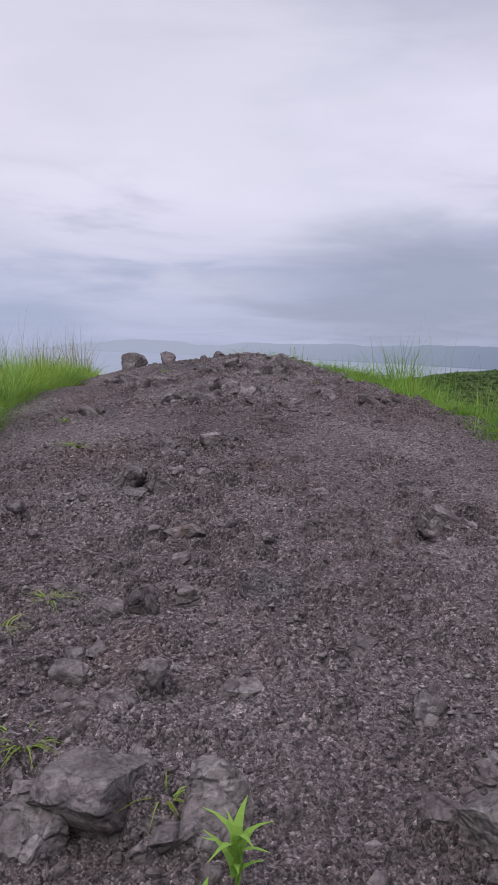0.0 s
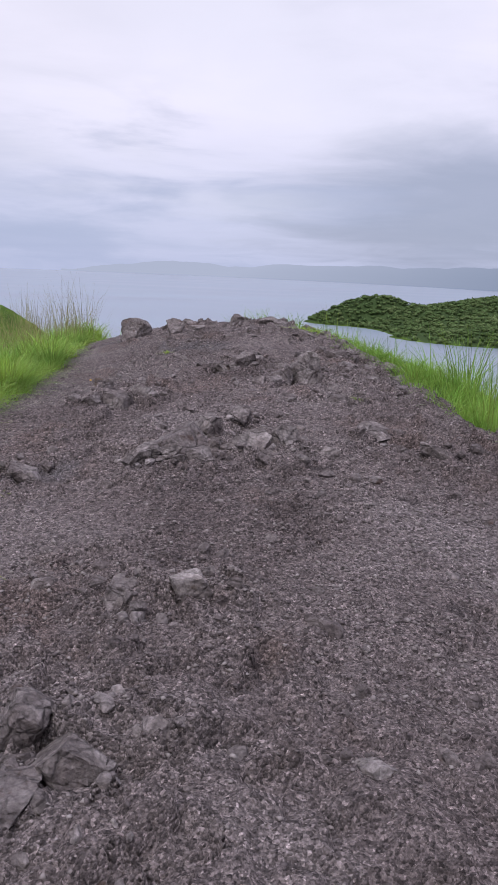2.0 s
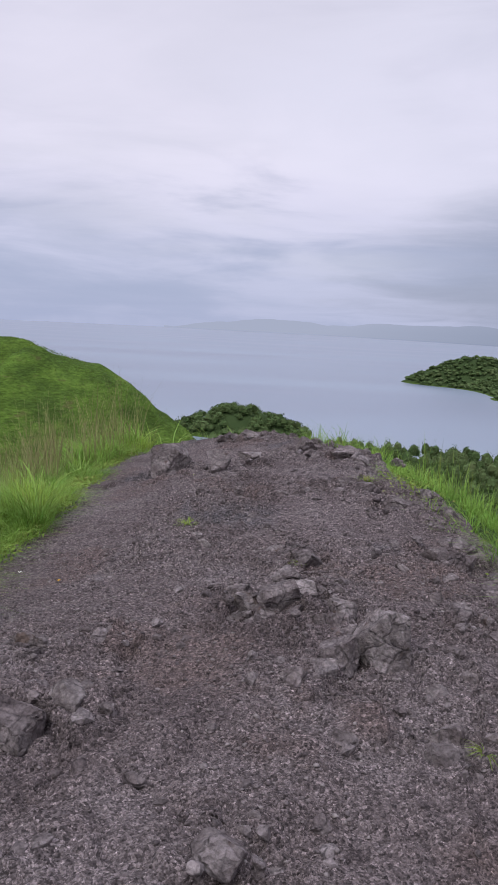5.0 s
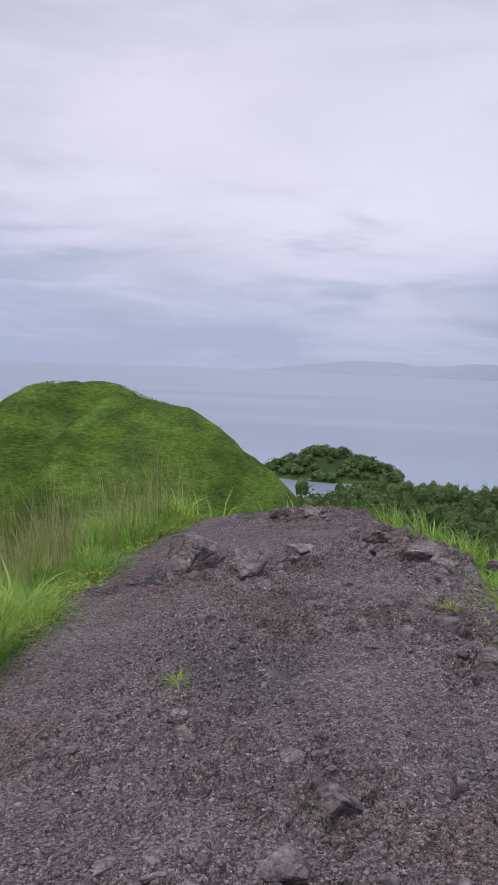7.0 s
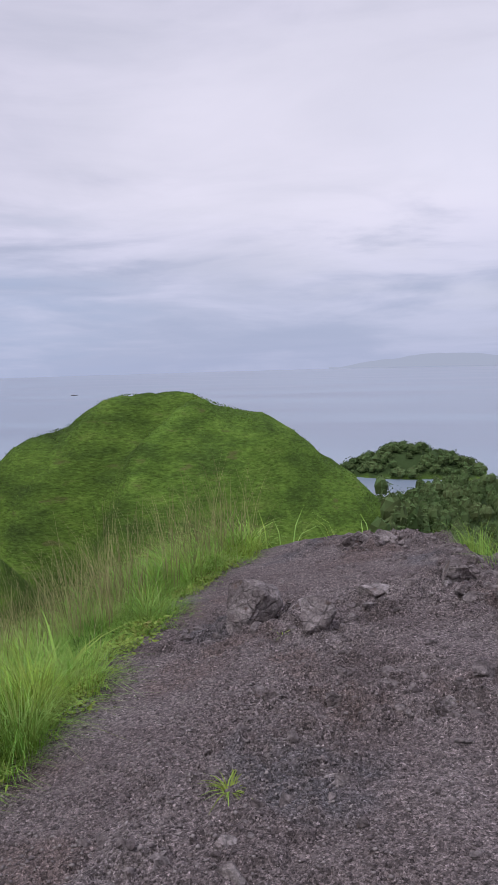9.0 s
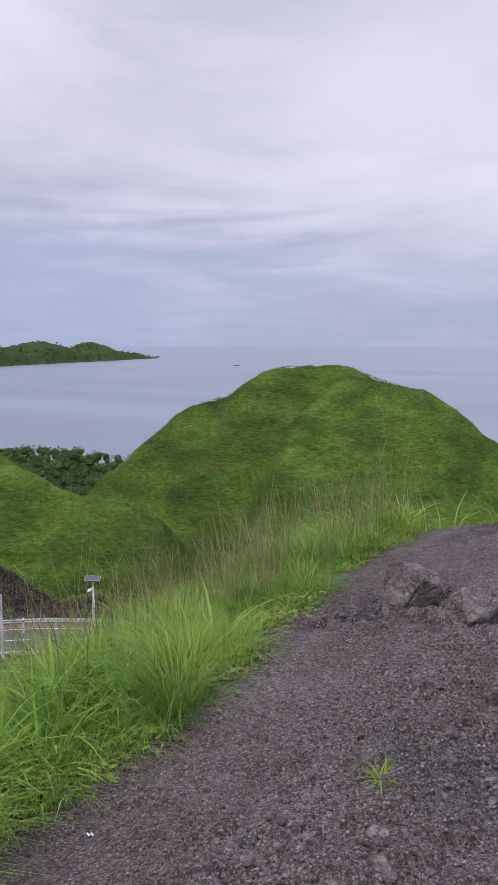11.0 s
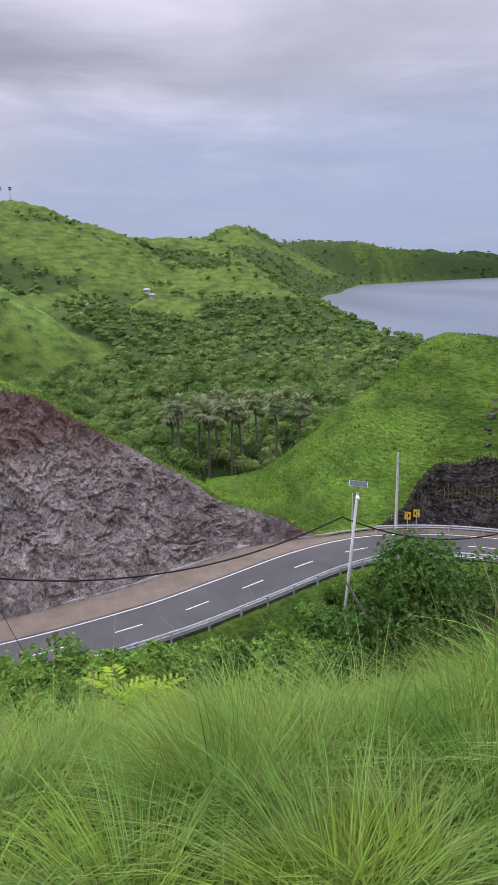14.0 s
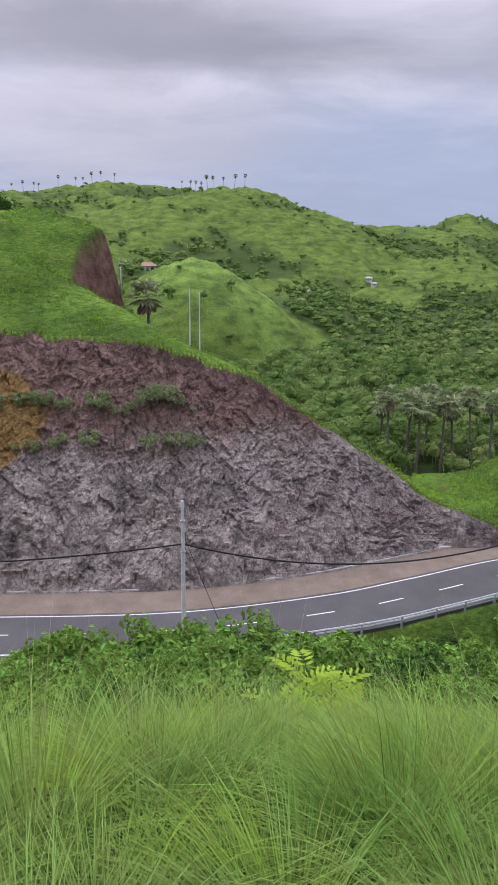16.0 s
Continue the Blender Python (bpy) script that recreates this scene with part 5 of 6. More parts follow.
for az_, r_, s_ in ((73, 52, 0.6), (71, 50, 0.75), (69, 49, 0.7), (67, 52, 0.5), (70, 47.5, 0.8), (74, 49.5, 0.8), (77.5, 50, 0.6), (79.5, 50, 0.6), (72.5, 45, 0.9), (74.5, 48, 0.7), (70, 55, 0.4), (76.5, 49, 0.7), (78.5, 47.5, 0.8), (80.5, 48, 0.75), (82.6, 48, 0.8), (84.5, 47.5, 0.75), (68, 47, 0.7), (72, 47, 0.8), (66, 49, 0.5), (75.5, 51.5, 0.5)):
    x_, y_, z_ = place_on(az_, r_)
    copy_thing(shrub, pose(x_, y_, z_ - 0.1, 0, 0, az_ * 31)).scale = (s_,) * 3

for k, s_ in enumerate(np.arange(road_near(-53, 0)[0], road_near(-63.5, 36)[0], 1.15)):     # along the foot of the guard rail
    if rng.uniform() < 0.22:
        continue
    x_, y_, _ = road_point(s_, -HALF - 2.3 - rng.uniform(0, 1.6))
    copy_thing((shrub, shrub2)[k % 2], pose(x_, y_, land_z(x_, y_) - 0.1, 0, 0, 53 * k)).scale = (rng.uniform(0.42, 0.78),) * 3


def frond_plant(x, y, h, seed):
    """The yellow-green sapling with feathered leaves on the grass slope."""
    g = np.random.default_rng(seed)
    z = land_z(x, y)
    t = thing("sapling", pose(x, y, z), "yellow-green sapling with long feathered leaves in the grass", "sapling")
    v, f = trunk_mesh([(0, 0, -0.2), (0.03, 0.02, h * 0.5), (0, 0, h)], 0.03, 0.012, 6)
    mesh_object("stem", v, f, M["bark"], t)
    for k in range(15):
        a, b = g.uniform(0, 6.28), g.uniform(0.35, 1.0)
        d = np.array([math.cos(a), math.sin(a), g.uniform(0.1, 0.9)])
        d /= np.linalg.norm(d)
        st = np.array([0, 0, h * b])
        side = np.cross(d, [0, 0, 1.0])
        side /= np.linalg.norm(side)
        ln = g.uniform(0.55, 0.95)
        out = []
        for j in range(2, 12, 2):
            c = st + d * ln * j / 11 + np.array([0, 0, -0.35 * ln * (j / 11) ** 2])
            for sg in (-1, 1):
                e = side * sg * 0.8 + d * 0.6 + np.array([0, 0, -0.2])
                w = d * 0.045
                l2 = 0.27 * (1.15 - abs(j / 11 - 0.45))
                out.append(np.stack([c, c + e * l2 * 0.5 - w, c + e * l2, c + e * l2 * 0.5 + w]))
        quads("leaf", np.stack(out), M["leaf_yellow"], t)
    return t


for az_, r_, h_, sd in ((83.2, 13.2, 1.8, 1), (81.2, 12.9, 1.5, 2), (84.9, 12.4, 1.1, 3), (79.8, 14.0, 1.0, 4)):
    x_, y_, _ = polar(az_, r_)
    frond_plant(x_, y_, h_, sd)


# ---- woods ----
def tile(template, pos, scale, turn):
    """Copies of a set of quads at many places, as one set."""
    c, s = np.cos(turn)[:, None, None], np.sin(turn)[:, None, None]
    t = template[None]
    x = t[..., 0] * c - t[..., 1] * s
    y = t[..., 0] * s + t[..., 1] * c
    v = np.stack([x, y, np.broadcast_to(t[..., 2], x.shape)], -1) * scale[:, None, None, None] + pos[:, None, None]
    return v.reshape(-1, 3, 3)


def small_tree(n, h, rx, size, seed):
    """A woodland tree of triangles: trunk, a lumpy inner crown and leaf clumps all over it."""
    leaves = leaf_cloud(n, rx, rx, h * 0.42, size * 1.2, seed, 8, 0.6, 1.0, 0.9)[:, :3] + np.array([0, 0, h * 0.6])
    core = []
    th, ph = np.linspace(0, 2 * np.pi, 7), np.linspace(-0.7, 1.4, 4)
    g = np.random.default_rng(seed + 50)
    T, P = np.meshgrid(th, ph, indexing="ij")
    rad = 0.5 * (1 + 0.16 * g.normal(size=T.shape).clip(-1, 1))
    rad[-1] = rad[0]
    p = np.stack([np.cos(T) * np.cos(P) * rx * rad, np.sin(T) * np.cos(P) * rx * rad, np.sin(P) * h * 0.42 * rad + h * 0.6], -1)
    for a in range(6):
        for b in range(3):
            core += [np.stack([p[a, b], p[a + 1, b], p[a + 1, b + 1]]), np.stack([p[a, b], p[a + 1, b + 1], p[a, b + 1]])]
    for a in range(3):
        b, c = a * 2.0944, (a + 1) * 2.0944
        core.append(np.array([(0.16 * math.cos(b), 0.16 * math.sin(b), -0.6), (0.16 * math.cos(c), 0.16 * math.sin(c), -0.6), (0.05 * math.cos(b), 0.05 * math.sin(b), h * 0.6)]))
    return np.concatenate([leaves, np.stack(core)])


def scatter(az0, az1, r0, r1, spacing, seed):
    g = np.random.default_rng(seed)
    area = radians(az1 - az0) * (r1 * r1 - r0 * r0) / 2
    n = int(area / spacing ** 2)
    r = np.sqrt(g.uniform(r0 * r0, r1 * r1, n))
    a = np.radians(g.uniform(az0, az1, n))
    x, y = CX - r * np.sin(a), CY + r * np.cos(a)
    return x, y, ground_height(x, y), g


def woods(az0, az1, r0, r1, spacing, template_n, h, rx, size, seed, name, label, leaf="leaf_forest", sink=0.2):
    x, y, z, g = scatter(az0, az1, r0, r1, spacing, seed)
    keep = g.uniform(size=len(x)) < wooded(x, y, z)
    az, r = np.degrees(np.arctan2(CX - x, y - CY)), np.hypot(x - CX, y - CY)
    keep &= ~((az > 67.5) & (az < 80) & (r < 135))        # the palm grove stands clear
    x, y, z = x[keep], y[keep], z[keep]
    out = []
    for k in range(4):
        tp = small_tree(template_n, h, rx, size, seed + k)
        i = np.arange(k, len(x), 4)
        sc = g.uniform(0.6, 1.4, len(i))
        out.append(tile(tp, np.stack([x[i], y[i], z[i] - sink * sc], 1), sc, g.uniform(0, 6.28, len(i))))
    v = np.concatenate(out)
    return quads(name, v, M[leaf], label=label, category="woods", kind="stuff")


woods(56, 108, 112, 270, 3.5, 115, 5.6, 2.8, 0.30, 101, "valley_woods", "dense green woods filling the valley")
woods(-27, 13, 62, 270, 3.5, 90, 7.4, 2.1, 0.27, 111, "shore_woods", "dark green mangrove trees along the shore", "leaf_mangrove", 1.6)
woods(34, 60, 175, 310, 3.9, 80, 5.2, 2.3, 0.32, 121, "bay_woods", "dark green trees along the bay shore", "leaf_mangrove")
woods(60, 108, 270, 700, 5.0, 36, 4.2, 2.8, 0.52, 131, "far_woods", "woods spreading over the valley and lower hills")
woods(38, 108, 700, 1250, 9, 12, 3.0, 2.6, 1.0, 141, "cape_woods", "scrub and trees on the far hills")
woods(38, 60, 1150, 1900, 12, 10, 3.4, 3.6, 1.3, 145, "cape_woods", "scrub and trees on the far headland", "leaf_mangrove")
woods(-2, 16, 250, 345, 3.2, 90, 5.5, 2.6, 0.34, 161, "islet_woods", "dark green trees crowding a low islet", "leaf_mangrove", 2.2)
woods(-27, -2, 480, 800, 4.3, 16, 4.8, 3.5, 0.9, 151, "island_woods", "low dark green trees over the islands", "leaf_mangrove", 1.5)


# ---- grass ----
def blades(root, az, length, bend, width, segs):
    """Curved grass blades: quads (n * segs, 4, 3) that hang together blade by blade; returns verts and faces."""
    n = len(root)
    t = np.linspace(0, 1, segs + 1)
    d = np.stack([np.cos(az), np.sin(az), np.zeros(n)], 1)
    side = np.stack([-np.sin(az), np.cos(az), np.zeros(n)], 1)
    fwd = bend[:, None] * t[None] ** 1.8
    up = t[None] - 0.42 * bend[:, None] * t[None] ** 2.6
    mid = root[:, None] + length[:, None, None] * (fwd[..., None] * d[:, None] + up[..., None] * np.array([0, 0, 1.0]))
    w = width[:, None] * np.clip(1.0 - t[None] ** 1.6, 0.06, 1) * 0.5
    v = np.stack([mid - w[..., None] * side[:, None], mid + w[..., None] * side[:, None]], 2)
    i = np.arange(n)[:, None] * (2 * (segs + 1)) + 2 * np.arange(segs)[None]
    f = np.stack([i, i + 1, i + 3, i + 2], -1).reshape(-1, 4)
    return v.reshape(-1, 3), f


def grass_field(name, xy, clump_n, length, width, spread, segs, mat, seed, label, bend=(0.25, 0.95), wind=(-0.3, -0.5), cat="grass"):
    g = np.random.default_rng(seed)
    x, y = xy
    z = ground_height(x, y)
    k = np.repeat(np.arange(len(x)), clump_n)
    n = len(k)
    a = g.uniform(0, 2 * np.pi, n)
    rad = spread * np.sqrt(g.uniform(0, 1, n))
    big = g.uniform(0.55, 1.2, len(x)) * (1 + 0.4 * np.clip(fbm(x * 0.6, y * 0.6, 2, 91), -0.6, 0.6))
    big = (big * np.where((x < 0) & (x > -7) & (y < 16), np.interp(y, [7.6, 8.8, 10.5, 12], [1.0, 0.95, 1.05, 0.85]), np.where((np.abs(x) < 4.5) & (y > 9.5) & (y < 16), 0.62, 1.0)))[k]
    root = np.stack([x[k] + rad * np.cos(a), y[k] + rad * np.sin(a), z[k] - 0.03], 1)
    turn = 2.2 * fbm(x * 0.35, y * 0.35, 2, 92)[k]
    wx, wy = wind[0] * np.cos(turn) - wind[1] * np.sin(turn), wind[0] * np.sin(turn) + wind[1] * np.cos(turn)
    dx, dy = np.cos(a) + wx + g.normal(size=n) * 0.22, np.sin(a) + wy + g.normal(size=n) * 0.22
    ln = g.uniform(length[0], length[1], n) * big
    v, f = blades(root, np.arctan2(dy, dx), ln, g.uniform(bend[0], bend[1], n), g.uniform(width[0], width[1], n), segs)
    return mesh_object(name, v, f, mat, None, False, label, cat, "stuff")


def points(n, x0, x1, y0, y1, seed, fn=None):
    g = np.random.default_rng(seed)
    x, y = g.uniform(x0, x1, n), g.uniform(y0, y1, n)
    if fn is not None:
        k = fn(x, y, g)
        x, y = x[k], y[k]
    return x, y


def right_edge(y):
    return np.interp(y, EDGE_Y, EDGE_R) + 0.04 + 0.2 * fbm(y * 1.1, y * 0 + 7.0, 3, 24)


NEAR_L = lambda x, y, g: (x < left_edge(y) + 0.08) & (x > left_edge(y) - 0.75)
WEST = lambda x, y, g: x < left_edge(y) + 0.03
EAST = lambda x, y, g: x > right_edge(y) + np.where(y > 7.3, 0.08 + 0.9 * np.clip(fbm(x * 0.9, y * 0.9, 2, 78) + 0.1, 0, 1), 0.03)
LUSH = lambda x, y, g: (x < left_edge(y) - 0.12) & (g.uniform(size=len(x)) < np.clip(fbm(x * 0.5, y * 0.5, 2, 77) * 4 + 0.7, 0, 1))
grass_field("slope_grass", points(340, -5.6, -1.8, 3.2, 14.5, 201, WEST), 270, (0.26, 0.58), (0.003, 0.006), 0.13, 3, M["grass"], 202, "long soft fine-bladed green grass in arching clumps on the slope", (0.3, 1.3), (-0.25, -0.4))
grass_field("slope_grass", points(760, -10.5, -5.2, 0, 17, 219), 40, (0.18, 0.40), (0.006, 0.012), 0.24, 3, M["grass"], 220, "long soft green grass on the steep slope", (0.35, 1.2), (-0.5, -0.75))
grass_field("slope_grass", points(2300, -24, -10, -6, 24, 203), 13, (0.22, 0.44), (0.009, 0.018), 0.30, 2, M["grass"], 204, "long soft grass further down the slope")
grass_field("slope_grass", points(3200, -47, -22, -26, 50, 205), 9, (0.3, 0.6), (0.025, 0.05), 0.5, 2, M["grass"], 206, "rough grass on the lower slope above the road")
grass_field("edge_grass", points(520, -4.2, -2.3, 9.0, 15.2, 207, LUSH), 20, (0.32, 0.62), (0.013, 0.026), 0.12, 5, M["grass_lush"], 208, "lush broad-bladed green grass along the track edge", (0.5, 1.2))
grass_field("edge_grass", points(900, -3.4, -1.9, 4, 15, 209, NEAR_L), 26, (0.06, 0.2), (0.004, 0.009), 0.10, 3, M["grass"], 210, "short grass fringe along the track edge", (0.5, 1.25))
grass_field("ridge_grass", points(900, -0.8, 5.5, 3.0, 17.0, 211, EAST), 36, (0.25, 0.6), (0.004, 0.009), 0.15, 3, M["grass_lush"], 212, "bright green grass along the seaward edge of the ridge", (0.3, 1.0))
grass_field("ridge_grass", points(900, -3, 16, 14.8, 34, 213), 12, (0.35, 0.7), (0.012, 0.024), 0.35, 2, M["grass"], 214, "rough grass falling away below the end of the ridge")
grass_field("grass_stalks", points(170, -6.0, -2.9, 2.0, 15.2, 215, WEST), 4, (0.5, 0.9), (0.0025, 0.0045), 0.15, 4, M["grass_dry"], 216, "dry pale seed stalks above the grass", (0.1, 0.4))
grass_field("grass_stalks", points(46, 0.5, 2.6, 6.0, 13.5, 217, EAST), 7, (0.55, 0.95), (0.004, 0.007), 0.12, 4, M["grass"], 218, "tall thin grass stems on the ridge edge", (0.08, 0.3))


grass_field("grass_stalks", points(330, -5.4, -3.1, 9.8, 15.5, 227, WEST), 9, (0.75, 1.35), (0.004, 0.008), 0.16, 4, M["reed"], 228, "pale seed stalks along the brow of the slope", (0.1, 0.5))
grass_field("grass_stalks", points(16, -3.3, -2.65, 8.6, 9.8, 229), 8, (0.4, 0.95), (0.004, 0.009), 0.14, 4, M["grass_lush"], 230, "tall green and dry stems at the track's inland edge", (0.08, 0.5))
NEAR_R = lambda x, y, g: (x > right_edge(y) - 0.08) & (x < right_edge(y) + 0.6)
grass_field("edge_grass", points(1050, -3.4, -1.5, 5, 14.5, 221, NEAR_L), 60, (0.12, 0.34), (0.003, 0.0065), 0.15, 3, M["grass_lush"], 222, "soft grass leaning over the track edge", (0.5, 1.3), (0.3, -0.5))
grass_field("edge_grass", points(900, 0.0, 2.3, 4.5, 12.5, 223, NEAR_R), 44, (0.10, 0.30), (0.0035, 0.007), 0.14, 3, M["grass_lush"], 224, "bright short grass along the seaward track edge", (0.5, 1.3), (-0.4, -0.4))
grass_field("grass_stalks", points(16, 0.55, 1.0, 11.3, 12.0, 225), 7, (0.4, 0.75), (0.004, 0.008), 0.12, 4, M["grass"], 226, "tall thin grass stems at the end of the ridge", (0.08, 0.45))


def edge_herbs(name, pts, size, seed, label):
    """Low creeping leaves that spread from the grass on to the gravel."""
    g = np.random.default_rng(seed)
    out = []
    for x, y in zip(*pts):
        n = 60
        px, py = x + g.normal(size=n) * 0.09, y + g.normal(size=n) * 0.11
        p = np.stack([px, py, path_height(px, py) + g.uniform(0.005, 0.06, n)], 1)
        nrm = g.normal(size=(n, 3)) * 0.5 + [0, 0, 1.0]
        nrm /= np.linalg.norm(nrm, axis=1, keepdims=True)
        a = np.cross(nrm, g.normal(size=(n, 3)))
        a /= np.linalg.norm(a, axis=1, keepdims=True)
        b = np.cross(nrm, a)
        q = np.stack([-a, 0.4 * b, a, -0.4 * b], 1) * (size * g.uniform(0.5, 1.3, (n, 1, 1)))
        out.append(p[:, None] + q)
    quads(name, np.concatenate(out), M["leaf_herb"], label=label, category="weeds", kind="stuff")


M["leaf_herb"] = material("leaf_herb", [(0.3, (0.12, 0.17, 0.035)), (0.55, (0.20, 0.26, 0.05)), (0.72, (0.27, 0.20, 0.09))], 4.0, 0.7, per_island=0.4, trans=0.25, spec=0.1)
g_h = np.random.default_rng(331)
y_h = g_h.uniform(9.0, 14.0, 46)
edge_herbs("edge_herbs", (left_edge(y_h) + g_h.uniform(-0.12, 0.06, 46), y_h), 0.022, 332, "low creeping weeds along the inland track edge")
y_h = g_h.uniform(8.6, 11.2, 9)
edge_herbs("edge_herbs", (right_edge(y_h) + g_h.uniform(-0.15, 0.06, 9), y_h), 0.014, 333, "small creeping weeds on the broken seaward edge")


def hill_tufts():
    g = np.random.default_rng(301)
    out = []
    for az0, az1, r0, r1, sp, sz in ((66, 78, 62, 112, 0.5, 0.36), (9, 46, 82, 140, 0.55, 0.26), (74, 112, 62, 110, 0.5, 0.36), (96, 112, 120, 190, 1.2, 0.6), (46, 66, 62, 112, 0.5, 0.36)):
        x, y, z, _ = scatter(az0, az1, r0, r1, sp, int(az0 * 10 + 1))
        s, d = road_coords(x, y)
        e = 0.4
        slope = np.hypot(ground_height(x + e, y) - z, ground_height(x, y + e) - z) / e
        k = ((d < -HALF - 2) | (d > HALF + shoulder_at(s)[0] + 0.3)) & (slope < 1.25) & (z > -34)
        out.append(np.stack([x[k], y[k], z[k] - 0.05, np.full(k.sum(), sz)], 1))
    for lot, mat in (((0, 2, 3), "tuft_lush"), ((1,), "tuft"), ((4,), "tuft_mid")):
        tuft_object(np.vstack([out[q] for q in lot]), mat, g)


def tuft_object(p, mat, g):
    n = len(p) * 2
    root = np.repeat(p[:, :3], 2, axis=0) + g.normal(size=(n, 3)) * [0.2, 0.2, 0]
    sz = np.repeat(p[:, 3], 2)
    v, f = blades(root, g.uniform(0, 6.28, n), sz * g.uniform(0.5, 1.25, n), g.uniform(0.3, 1.1, n), sz * g.uniform(0.22, 0.4, n), 2)
    mesh_object("hill_grass_tufts", v, f, M[mat], None, False, "thick green grass tufts over the hillsides", "grass", "stuff")


hill_tufts()


def cut_fringe(ss, hh, n, seed, label):
    """Grass hanging over the upper edge of a rock cut."""
    g = np.random.default_rng(seed)
    i = g.integers(0, len(ss) - 1, n)
    s, h = ss[i] + g.uniform(0, 0.16, n), np.maximum(hh[i], 0.2)
    k = np.clip(np.searchsorted(ROAD_S, s), 1, len(ROAD_S) - 1)
    sh, ck = shoulder_at(s)
    d = HALF + sh + 0.1 + h / ck + g.uniform(-0.3, 0.5, n)
    p = ROAD_MID[k] + d[:, None] * ROAD_N[k]
    root = np.c_[p, ROAD - 0.1 + h + g.uniform(-0.25, 0.3, n)]
    az = np.arctan2(-ROAD_N[k][:, 1], -ROAD_N[k][:, 0]) + g.normal(size=n) * 0.7
    for q, mat in ((i % 3 > 0, "tuft_lush"), (i % 3 == 0, "grass_dry")):
        v, f = blades(root[q], az[q], g.uniform(0.2, 0.65, q.sum()), g.uniform(0.9, 2.0, q.sum()), g.uniform(0.025, 0.07, q.sum()), 3)
        mesh_object("cut_edge_grass", v, f, M[mat], None, False, label, "grass", "stuff")


cut_fringe(FACE_S, FACE_H, 5200, 311, "grass fringe hanging over the top of the rock cut")
cut_fringe(LOW_S, LOW_H, 2600, 312, "grass fringe hanging over the low dark cut")

def ledge_grass():
    """Yellowed grass on the ledge half-way up the low dark cut."""
    g = np.random.default_rng(313)
    n = 2600
    i = g.integers(0, len(LOW_S) - 1, n)
    i = i[(LOW_H[i] > 3.0) & (LOW_S[i] < LOW_S[0] + 22)]
    n = len(i)
    s, h = LOW_S[i] + g.uniform(0, 0.16, n), np.minimum(3.1 + 0.05 * (LOW_S[i] - LOW_S[0]), LOW_H[i] * 0.75) + g.normal(size=n) * 0.4
    k = np.clip(np.searchsorted(ROAD_S, s), 1, len(ROAD_S) - 1)
    sh, ck = shoulder_at(s)
    p = ROAD_MID[k] + (HALF + sh + 0.1 + h / ck - 0.25)[:, None] * ROAD_N[k]
    v, f = blades(np.c_[p, ROAD - 0.2 + h], g.uniform(0, 6.28, n), g.uniform(0.15, 0.5, n), g.uniform(0.5, 1.6, n), g.uniform(0.02, 0.06, n), 3)
    mesh_object("ledge_grass", v, f, M["reed"], None, False, "yellowed grass on a ledge of the dark rock cut", "grass", "stuff")


ledge_grass()

# ---- stones ----
def rock_mesh(seed, cuts=12, fine=4):
    """An angular, cracked volcanic stone of about unit size, standing on z = 0."""
    g = np.random.default_rng(seed)
    bm = bmesh.new()
    bmesh.ops.create_icosphere(bm, subdivisions=fine, radius=0.62)
    co = np.array([v.co for v in bm.verts])
    for k in range(cuts):
        n = g.normal(size=3) * [1, 1, 0.8]
        n /= np.linalg.norm(n)
        d = g.uniform(0.27, 0.47)
        over = np.maximum(co @ n - d, 0)
        co = co - over[:, None] * n * 0.99
    for k in range(3):       # cracks
        n = g.normal(size=3)
        n /= np.linalg.norm(n)
        gap = np.abs(co @ n - g.uniform(-0.25, 0.25) + 0.05 * fbm(co[:, 0] * 4 + seed, co[:, 1] * 4, 2, seed + k))
        co = co * (1 - 0.10 * np.clip(1 - gap / 0.035, 0, 1))[:, None]
    ln = np.linalg.norm(co, axis=1, keepdims=True)
    rough = fbm(co[:, 0] * 5 + seed, co[:, 1] * 5 + 3 * co[:, 2], 4, seed + 5, 0.6) + fbm(co[:, 2] * 6 - seed, co[:, 0] * 6 + 2 * co[:, 1], 4, seed + 8, 0.6)
    co = co * (1 + 0.06 * rough[:, None])
    co[:, 2] += 0.15
    for v, c in zip(bm.verts, co):
        v.co = c
    me = bpy.data.meshes.new("rock")
    bm.to_mesh(me)
    bm.free()
    me.materials.append(M["rock"])
    return me


ROCKS = [rock_mesh(400 + k, 10 + k % 5) for k in range(7)]
CHIPS = [rock_mesh(440 + k, 8 + k % 5, 1 + k % 2) for k in range(6)]
chip_v, chip_f = [], []


def put_chip(x, y, w, k):
    """A small stone of the joined scatter."""
    me = CHIPS[k % 6]
    m_ = np.array(pose(x, y, float(path_height(np.array([x]), np.array([y]))[0]) - 0.16 * w, 20 * math.sin(k), 0, 67 * k) @ Matrix.Diagonal((w * 1.2, w * 0.95, w * 0.75, 1)))
    co = np.array([v.co for v in me.vertices])
    chip_f.append(np.array([p.vertices[:] for p in me.polygons]) + sum(len(q) for q in chip_v))
    chip_v.append(co @ m_[:3, :3].T + m_[:3, 3])



def put_rock(x, y, w, h, k, label, group, sink=0.02):
    ob = new("rock", ROCKS[k % 7])
    z = float(path_height(np.array([x]), np.array([y]))[0]) - sink - (0.08 if w >= 0.28 else 0.16) * h
    ob.matrix_basis = pose(x, y, z, 14 * math.sin(k), 14 * math.cos(2 * k), 67 * k) @ Matrix.Diagonal((w * 1.2, w * 1.02, max(h * 1.75, 0.5 * w), 1))
    return tagged(ob, label, "rock", group)


